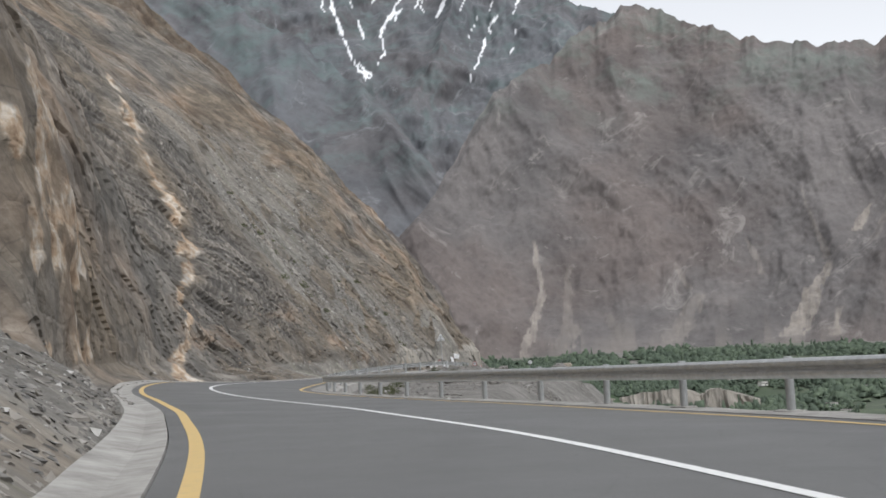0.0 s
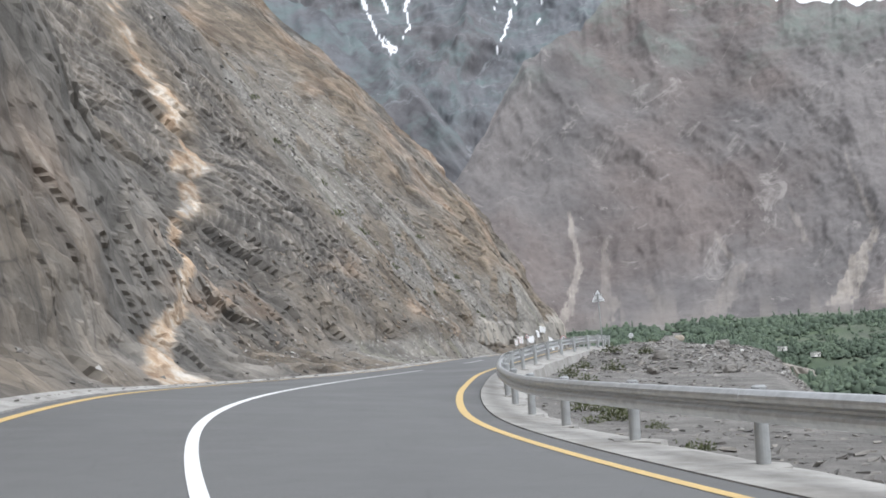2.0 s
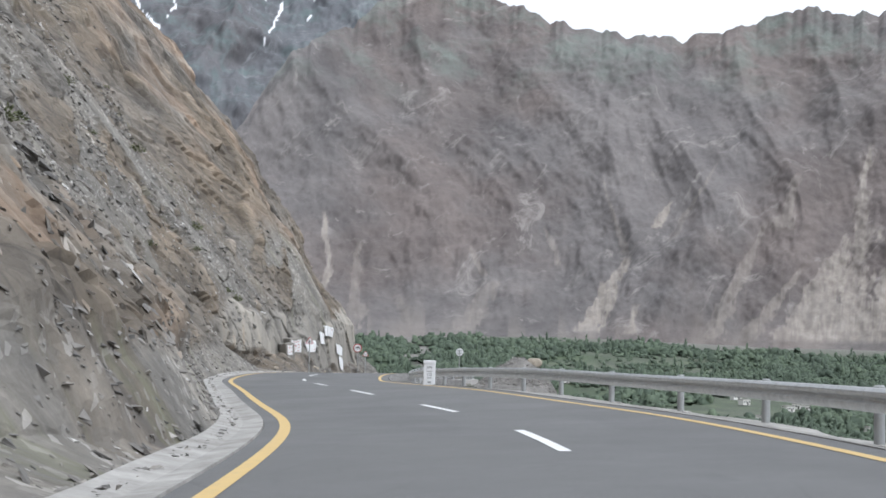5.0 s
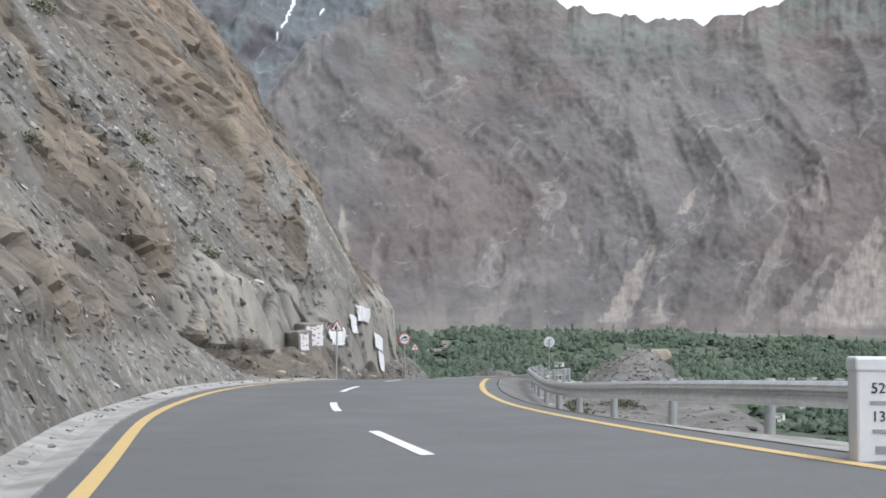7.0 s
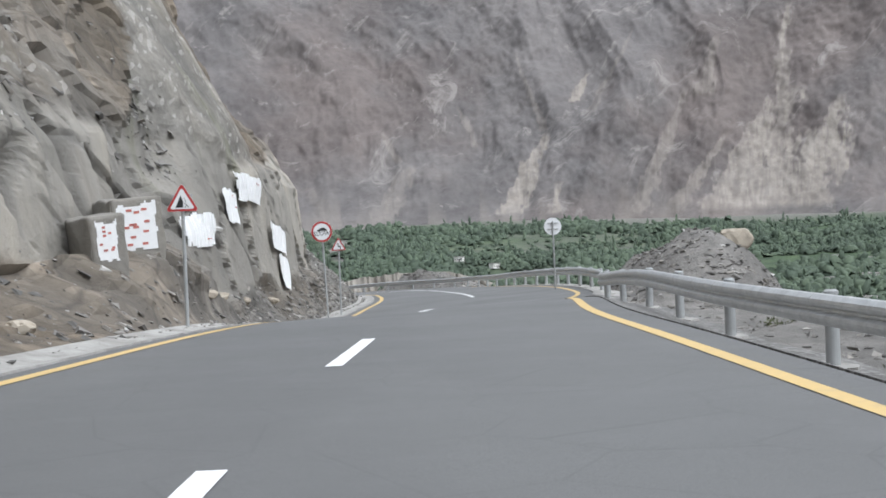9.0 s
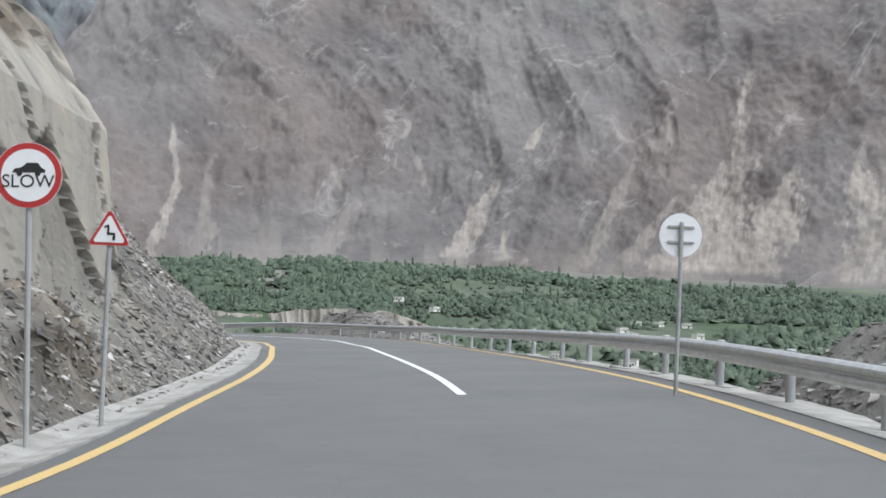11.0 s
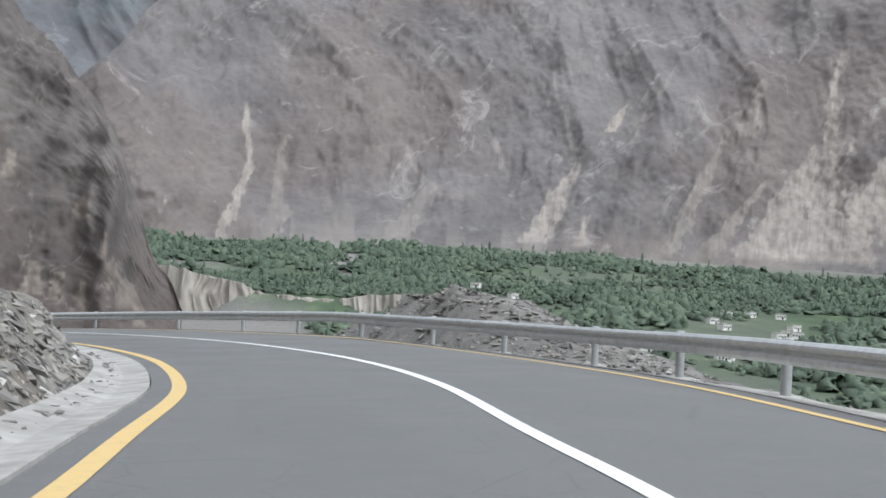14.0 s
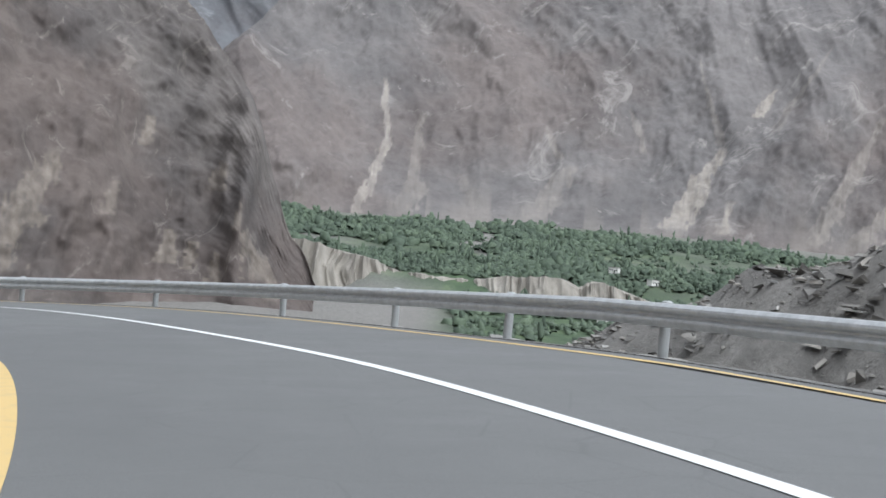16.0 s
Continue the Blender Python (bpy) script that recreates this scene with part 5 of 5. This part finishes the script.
TAN = shade("tan_boulder_rock", tan_look, 0.9)
top = float(ground_z(np.array(20.7), np.array(202.4)))
boulder("boulder", (0.8, 0.6, 0.58), (20.7, 202.4, top + 0.3), 20, "squared tan boulder lying on top of the rubble heap", TAN, 2)
for k, (bx, by, s) in enumerate([(2.6, 84.0, 0.5), (4.9, 81.0, 0.42), (6.0, 88.5, 0.6), (1.6, 79.2, 0.35)]):
    boulder("boulder", (s, s * 0.8, s * 0.7), (bx, by, float(ground_z(np.array(bx), np.array(by))) + 0.15), 40 * k, "rough grey boulder on the rubble beyond the guard rail", SCREE, 5 + k)
for k, yy in enumerate((176.0, 187.0, 189.2, 193.5, 197.0)):
    i = int(np.argmin(np.abs(HILL_Y[:, 0] - yy)))
    p = HILL[i, 9]
    boulder("boulder", (0.26 + 0.04 * k, 0.2, 0.16), (p[0], p[1], p[2] + 0.0), 33 * k, "pale broken block of rock at the foot of the painted wall", TAN, 20 + k)


# ---- guard rail
def beam_profile():
    pts = []
    for z, x in ((0.155, 0.0), (0.148, 0.028), (0.105, 0.07), (0.075, 0.08), (0.045, 0.07), (0.012, 0.012), (-0.012, 0.012), (-0.045, 0.07), (-0.075, 0.08), (-0.105, 0.07), (-0.148, 0.028), (-0.155, 0.0)):
        pts.append((x, z))
    return np.array(pts)


def build_rail():
    root = empty("guard_rail", pose(0, 0, 0), "galvanised steel guard rail on round posts along the road edge", "guard rail")
    edge = along(RAIL_OFF, 0.0)
    begin, end = station(-8), len(LINE) - 12
    spacing = table([(-20, 4.0), (75, 4.0), (85, 5.4), (112, 5.0), (130, 4.0), (198, 4.0), (208, 3.2), (225, 3.4), (236, 4.1), (300, 4.1)], LINE[:, 1])
    posts, s = [], RUN[begin]
    while s < RUN[end]:
        k = int(s / 0.5)
        posts.append(k)
        s += spacing[k]
    prof = beam_profile()
    double = np.concatenate([prof, prof[::-1] + np.array([0.012, 0.0])])
    for n in range(len(posts) - 1):
        idx = np.arange(posts[n], posts[n + 1] + 1)
        ring = []
        for k in idx:
            side = np.array([-SIDE[k, 0], -SIDE[k, 1], 0.0])
            c = edge[k] + np.array([0, 0, 0.59 + RAIL_LIFT[k]])
            ring.append(c + side * (double[:, :1] - 0.10 + 0.16) + np.array([0, 0, 1.0]) * double[:, 1:])
        ring = np.array(ring)
        if n:
            ring[0] += 0.004 * np.array([-SIDE[idx[0], 0], -SIDE[idx[0], 1], 0.0])
        m = len(double)
        faces = []
        for a in range(len(idx) - 1):
            for c in range(m):
                d = (c + 1) % m
                faces.append((a * m + c, a * m + d, (a + 1) * m + d, (a + 1) * m + c))
        faces.append(tuple(range(m))[::-1])
        faces.append(tuple((len(idx) - 1) * m + c for c in range(m)))
        mesh_object("beam", ring.reshape(-1, 3), faces, STEEL, root)
    # one post, its cap, spacer, knob and footing share their meshes
    shapes = {}
    bm = tube(bmesh.new(), 0.07, 1.15, (0, 0, -0.42), 16)
    shapes["post"] = (bm, POSTGREY)
    bm = tube(bmesh.new(), 0.076, 0.03, (0, 0, 0.725), 16)
    tube(bm, 0.076, 0.018, (0, 0, 0.755), 16, 0.05)
    shapes["cap"] = (bm, POSTGREY)
    shapes["spacer"] = (box(bmesh.new(), 0.1, 0.16, 0.2, (-0.06, 0, 0.59), 0.01), POSTGREY)
    bm = tube(bmesh.new(), 0.03, 0.03, (0, 0, 0), 10)
    bmesh.ops.rotate(bm, verts=bm.verts, cent=(0, 0, 0), matrix=Matrix.Rotation(radians(-90), 3, "Y"))
    bmesh.ops.translate(bm, verts=bm.verts, vec=(-0.075, 0, 0.59))
    shapes["bolt"] = (bm, POSTGREY)
    meshes = {}
    for name, (bm, material) in shapes.items():
        me = bpy.data.meshes.new(name)
        bm.to_mesh(me)
        bm.free()
        me.materials.append(material)
        meshes[name] = me
    rr = np.random.default_rng(2)
    pads = []
    for v in range(4):
        bm = bmesh.new()
        around = [(math.cos(a) * (0.2 + 0.16 * rr.random()) * 1.25, math.sin(a) * (0.17 + 0.12 * rr.random())) for a in np.linspace(0, 2 * math.pi, 14, endpoint=False)]
        low = [bm.verts.new((y, x, -0.2)) for x, y in around]
        topv = [bm.verts.new((y * 0.93, x * 0.93, 0.025 + 0.015 * rr.random())) for x, y in around]
        bm.faces.new(topv)
        for a in range(14):
            bm.faces.new((low[a], low[(a + 1) % 14], topv[(a + 1) % 14], topv[a]))
        me = bpy.data.meshes.new("footing")
        bm.to_mesh(me)
        bm.free()
        me.materials.append(CONCRETE)
        pads.append(me)
    for n, k in enumerate(posts):
        a = math.degrees(math.atan2(SIDE[k, 1], SIDE[k, 0]))
        base = edge[k] + np.array([SIDE[k, 0], SIDE[k, 1], 0]) * 0.07
        m = pose(*base, rr.normal() * 0.8, rr.normal() * 0.8, a) @ pose(0, 0, RAIL_LIFT[k])
        for name in ("post", "cap", "spacer", "bolt"):
            ob = new(name, meshes[name])
            ob.matrix_world = m
            ob.parent = root
        ob = new("footing", pads[n % 4])
        ob.matrix_world = pose(base[0], base[1], base[2] + VERGE[k], 0, 0, a + rr.normal() * 10) @ Matrix.Diagonal((1, 1.2 + 0.5 * rr.random(), 1, 1))
        ob.parent = root


build_rail()


# ---- road signs
def outline(kind, size):
    if kind == "disc":
        return [(size / 2 * math.cos(a), size / 2 * math.sin(a)) for a in np.linspace(0, 2 * math.pi, 40, endpoint=False)]
    h, rr = size * 0.866, size * 0.06
    pts = []
    for cx, cz, a0 in ((-size / 2 + rr * 1.73, -h / 3 + rr, 150), (size / 2 - rr * 1.73, -h / 3 + rr, 270), (0, h * 2 / 3 - 2 * rr, 30)):
        for a in np.linspace(a0, a0 + 120, 7):
            pts.append((cx + rr * math.cos(radians(a)), cz + rr * math.sin(radians(a))))
    return pts


def plate(pts, y, thick):
    bm = bmesh.new()
    front = [bm.verts.new((x, y, z)) for x, z in pts]
    back = [bm.verts.new((x, y + thick, z)) for x, z in pts]
    n = len(pts)
    bm.faces.new(front)
    bm.faces.new(back[::-1])
    for a in range(n):
        bm.faces.new((front[a], back[a], back[(a + 1) % n], front[(a + 1) % n]))
    bmesh.ops.recalc_face_normals(bm, faces=bm.faces)
    return bm


def sign(kind, size, height, at, turn, label, symbol=None, lean=0.0):
    """A sign that faces -y before it is turned; height: its middle over the ground."""
    root = empty("road_sign", pose(*at, 0, lean, turn), label, "road sign")
    part("pole", tube(bmesh.new(), 0.032, height + size * 0.3 + 0.3, (0, 0.05, -0.3), 14), POSTGREY, root, smooth=False)

    def up(pts, k=1.0):
        return [(x * k, z * k + height) for x, z in pts]

    shape = outline(kind, size)
    panel = part("panel", plate(up(shape), 0.0, 0.012), SIGNBACK, root, "bare aluminium back of the sign panel")
    part("border", plate(up(shape, 0.985), -0.005, 0.004), SIGNRED, panel, "red sign border")
    part("face", plate(up(shape, 0.76 if kind != "disc" else 0.8), -0.010, 0.004), SIGNWHITE, panel, "white sign face")
    for dz in (0.12, -0.1):
        part("bracket", box(bmesh.new(), size * 0.62, 0.025, 0.035, (0, 0.025, height + dz * size * 1.6), 0.004), POSTGREY, root)
    for poly in symbol or ():
        part("symbol", plate(up([(x * size, z * size) for x, z in poly]), -0.014, 0.003), SIGNBLACK, panel, "black sign symbol")
    return root


def dot(x, z, r):
    return [(x + r * math.cos(a), z + r * math.sin(a)) for a in np.linspace(0, 6.28, 8, endpoint=False)]


def stand(x, y):
    """The highest of slope, road edge and ground at a place beside the road."""
    gap = np.hypot(HILL[..., 0] - x, HILL[..., 1] - y)
    i = np.unravel_index(np.argmin(gap), gap.shape)
    return float(HILL[i][2]) if gap[i] < 0.4 else float(road_z(x, y))


FALLING = [[(-0.2, -0.17), (0.03, -0.17), (0.03, 0.0), (-0.01, 0.12), (-0.04, 0.2)], dot(0.07, 0.1, 0.018), dot(0.1, 0.02, 0.022), dot(0.08, -0.06, 0.02), dot(0.13, -0.1, 0.024), dot(0.17, -0.15, 0.022), dot(0.09, -0.15, 0.02)]
BENDS = [[(0.14, -0.17), (0.08, -0.17), (0.08, -0.05), (-0.05, -0.05), (-0.05, 0.14), (-0.1, 0.1), (-0.13, 0.15), (-0.02, 0.2), (0.0, 0.16), (0.0, 0.01), (0.14, 0.01)]]
CARWORD = [[(-0.24, 0.04), (-0.2, 0.1), (-0.1, 0.12), (-0.02, 0.19), (0.14, 0.19), (0.2, 0.11), (0.25, 0.09), (0.25, 0.04)], dot(-0.13, 0.03, 0.045), dot(0.14, 0.03, 0.045)]


def word(text, size, at, parent):
    """Lettering cut from thin sheet, facing -y."""
    curve = bpy.data.curves.new("lettering", "FONT")
    curve.body, curve.size, curve.extrude, curve.align_x = text, size, 0.0015, "CENTER"
    flat = bpy.data.objects.new("lettering", curve)
    me = bpy.data.meshes.new_from_object(flat)
    bpy.data.objects.remove(flat)
    me.transform(Matrix.Translation(at) @ Matrix.Rotation(radians(90), 4, "X"))
    me.materials.clear()
    me.materials.append(SIGNBLACK)
    ob = new("lettering", me)
    ob.parent = parent
    ob["label"] = "black capital letters on the sign face"


sign("triangle", 0.56, 2.22, (-0.1, 180.4, 0.0), -6, "white triangular falling rocks sign with red border on a grey pole", FALLING, 0)
slow = sign("disc", 0.72, 3.05, (5.5, 202.6, stand(5.55, 202.6)), -10, "round white sign with red rim and car symbol on pole", CARWORD, -2)
word("SLOW", 0.2, (0, -0.0135, 3.05 - 0.13), [p for p in slow.children if p.name.startswith("panel")][0])
sign("triangle", 0.56, 2.5, (6.35, 205.2, float(road_z(6.35, 205.2))), -12, "white triangular double bend sign with red border on a grey pole", BENDS, 0)
sign("triangle", 0.72, 3.68 - float(ground_z(np.array(1.2), np.array(96.3))), (1.2, 96.3, float(ground_z(np.array(1.2), np.array(96.3)))), 176, "triangular sign seen from its pale bare back on a pole", FALLING, 2)
sign("disc", 0.66, 2.4, (14.7, 205.7, float(road_z(14.7, 205.7))), 172, "round sign seen from its bare back behind the guard rail", None, 0)


def kilometre_stone(at, turn):
    root = empty("kilometre_stone", pose(*at, 0, 0, turn), "white painted concrete kilometre stone beside the guard rail", "milestone")
    part("stone", box(bmesh.new(), 0.42, 0.24, 0.95, (0, 0, 0.3), 0.025), SIGNWHITE, root)
    part("cap", box(bmesh.new(), 0.44, 0.26, 0.13, (0, 0, 0.73), 0.025), SIGNWHITE, root)
    word("529", 0.12, (0, -0.124, 0.5), root)
    word("132", 0.12, (0, -0.124, 0.27), root)
    for z, w, h in ((0.42, 0.2, 0.03), (0.19, 0.16, 0.03), (0.04, 0.12, 0.06)):
        part("lettering", box(bmesh.new(), w, 0.008, h, (0, -0.122, z), 0.0), POSTGREY, root, "faded grey lettering bar")


kilometre_stone((1.27, 137.1, float(road_z(1.27, 137.1)) + 0.05), -8)


# ---- whitewashed notices on the cut rock wall
def notice(y0, y1, z0, z1, slant, seed, marks):
    rr = np.random.default_rng(seed)
    ny, nz = 26, 22
    rows = []
    for a in np.linspace(0, 1, ny):
        i = int(np.argmin(np.abs(HILL_Y[:, 0] - (y0 + (y1 - y0) * a))))
        column = HILL[i]
        use = (HILL_H[i] > 0.75) & (HILL_H[i] < 12)
        zz = np.maximum.accumulate(column[use][:, 2])
        line = []
        for b in np.linspace(0, 1, nz):
            z = z0 + (z1 - z0) * b + slant * (a - 0.5)
            p = [float(np.interp(z, zz, column[use][:, c])) for c in (0, 1)]
            p[0] = min(p[0], float(np.interp(z0 + 0.75 * (z1 - z0), zz, column[use][:, 0])) + 0.12)
            line.append((p[0] + 0.05, p[1] - 0.03, z))
        rows.append(line)
    P = np.array(rows)
    # the paint follows the broad form of the wall
    for _ in range(3):
        wide = np.pad(P[..., 0], 2, mode="edge")
        P[..., 0] = np.max([wide[i : i + ny, j : j + nz] for i in (1, 2, 3) for j in (1, 2, 3)], axis=0) * 0.5 + 0.5 * np.mean([wide[i : i + ny, j : j + nz] for i in range(5) for j in range(5)], axis=0)
    P[..., 0] += 0.02
    A, B = np.meshgrid(np.linspace(-1, 1, ny), np.linspace(-1, 1, nz), indexing="ij")
    rag = 0.11 * fbm(A * 2 + seed, B * 2, 0 * A, 3)
    keep = (np.abs(A) < 0.92 + rag) & (np.abs(B) < 0.92 + rag)
    faces = [f for f in grid_faces(ny, nz).tolist() if all(keep.ravel()[v] for v in f)]
    ob = mesh_object("painted_notice", P.reshape(-1, 3), faces, WHITEWASH)
    tagged(ob, "whitewashed notice with faded hand lettering painted on bare rock", "painted notice", "notices on the rock wall")
    for k in range(marks):
        i, j = rr.integers(4, ny - 7), rr.integers(4, nz - 4)
        q = P[i : i + 4, j : j + 2].copy()
        q[:, :, 0] += 0.012
        mesh_object("lettering", q.reshape(-1, 3), grid_faces(4, 2), REDINK, ob, label="faded red lettering")


def block_notice(at, width, height, depth, turn, tip, seed, marks):
    # an upright block of the wall with a face turned to the traffic, and the whitewash on that face
    rr = np.random.default_rng(seed + 50)
    m = pose(*at, 0, 0, turn) @ pose(0, 0, 0, 0, tip, 0)
    bm = bmesh.new()
    box(bm, width + 0.22, depth, height + 0.75, (0.03, depth / 2 + 0.01, -0.3), 0.05)
    bmesh.ops.subdivide_edges(bm, edges=bm.edges[:], cuts=3, use_grid_fill=True)
    for v in bm.verts:
        q = v.co * 1.7 + Vector((seed * 9.0, 0, 0))
        front = v.co.y < 0.08 and abs(v.co.x) < width / 2 + 0.08 and abs(v.co.z) < height / 2 + 0.08
        if not front:
            v.co += 0.1 * noise.noise_vector(q)
            v.co.y = max(v.co.y, 0.012)
    block = new("wall_block", bpy.data.meshes.new("wall_block"))
    bm.to_mesh(block.data)
    bm.free()
    block.data.materials.append(ROCK)
    block.data.attributes.new("fresh", 'FLOAT', 'POINT').data.foreach_set("value", np.ones(len(block.data.vertices)))
    block.matrix_world = m
    tagged(block, "upright grey-tan rock block standing out of the cut wall", "rock block")
    n = 22
    A, B = np.meshgrid(np.linspace(-1, 1, n), np.linspace(-1, 1, n), indexing="ij")
    rag = 0.1 * fbm(A * 2 + seed, B * 2, 0 * A, 3)
    keep = (np.abs(A) < 0.93 + rag) & (np.abs(B) < 0.93 + rag)
    P = np.stack([A * width / 2, 0 * A + 0.004, B * height / 2], -1)
    faces = [f for f in grid_faces(n, n).tolist() if all(keep.ravel()[v] for v in f)]
    ob = mesh_object("painted_notice", P.reshape(-1, 3), faces, WHITEWASH)
    ob.matrix_world = m
    tagged(ob, "whitewashed notice with faded hand lettering painted on bare rock", "painted notice", "notices on the rock wall")
    for k in range(marks):
        i, j = rr.integers(3, n - 7), rr.integers(3, n - 4)
        q = P[i : i + 4, j : j + 2].copy()
        q[:, :, 1] -= 0.006
        mesh_object("lettering", q.reshape(-1, 3), grid_faces(4, 2), REDINK, ob, label="faded red lettering")


block_notice((-1.36, 181.0, 1.6), 0.4, 0.76, 1.5, 18, -5, 1, 9)
block_notice((-0.83, 183.0, 1.87), 0.76, 0.96, 1.9, 16, -4, 2, 12)
notice(189.0, 191.8, 1.4, 2.3, 0.05, 3, 1)
notice(193.2, 194.9, 2.0, 3.0, -0.15, 4, 2)
notice(194.8, 197.4, 2.6, 3.45, -0.2, 5, 1)
notice(198.2, 201.2, 1.1, 2.0, -0.35, 6, 0)
notice(199.2, 201.0, -0.15, 1.05, -0.3, 7, 0)


# ---- shrubs and grass
def shrub(name, at, size, leaves, label, seed, material=SHRUB):
    rr = np.random.default_rng(seed)
    verts, faces = [], []
    for k in range(leaves):
        d = rr.normal(size=3)
        d[2] = abs(d[2]) * 0.9
        d /= np.linalg.norm(d)
        c = d * size * rr.uniform(0.35, 1.0) * np.array([1, 1, 0.8])
        a = rr.normal(size=3)
        a /= np.linalg.norm(a)
        b = np.cross(a, d)
        b /= np.linalg.norm(b) + 1e-6
        l, w = size * rr.uniform(0.1, 0.2), size * rr.uniform(0.04, 0.08)
        n = len(verts)
        verts += [c - b * w, c + a * l * 0.5 - b * w * 0.3, c + b * w, c + d * l + b * w * 0.2]
        faces.append((n, n + 1, n + 2, n + 3))
    for k in range(7):
        d = rr.normal(size=3) * 0.5 + np.array([0, 0, 1.0])
        d /= np.linalg.norm(d)
        e = np.array([0.02, 0, 0]) * size
        n = len(verts)
        verts += [-e, e, e * 0.4 + d * size * 0.8, -e * 0.4 + d * size * 0.8]
        faces.append((n, n + 1, n + 2, n + 3))
    ob = mesh_object(name, np.array(verts), faces, material)
    ob.matrix_world = pose(*at)
    return tagged(ob, label, "shrub", "roadside shrubs")


spots = on_hill(HILL_LOOSE * step(2.5, 4, HILL_H) * (1 - step(20, 28, HILL_H)) * (HILL_Y > 110) * (HILL_Y < 190), 34, 77)
for k, p in enumerate(spots):
    shrub("shrub", p, 0.35 + 0.4 * (k % 5) / 4, 170, "low dusty green shrub growing on the scree slope", 100 + k)
verge = on_ground((G_BEYOND > 0.6) & (G_BEYOND < 3.5) & (((GY > 44) & (GY < 74)) | ((GY > 76) & (GY < 112)) | ((GY > 150) & (GY < 186)) | ((GY > 232) & (GY < 252))), 44, 78)
for k, p in enumerate(verge):
    shrub("shrub", p, 0.25 + 0.3 * (k % 4) / 3, 150, "small yellow-green roadside bush behind the guard rail", 200 + k)
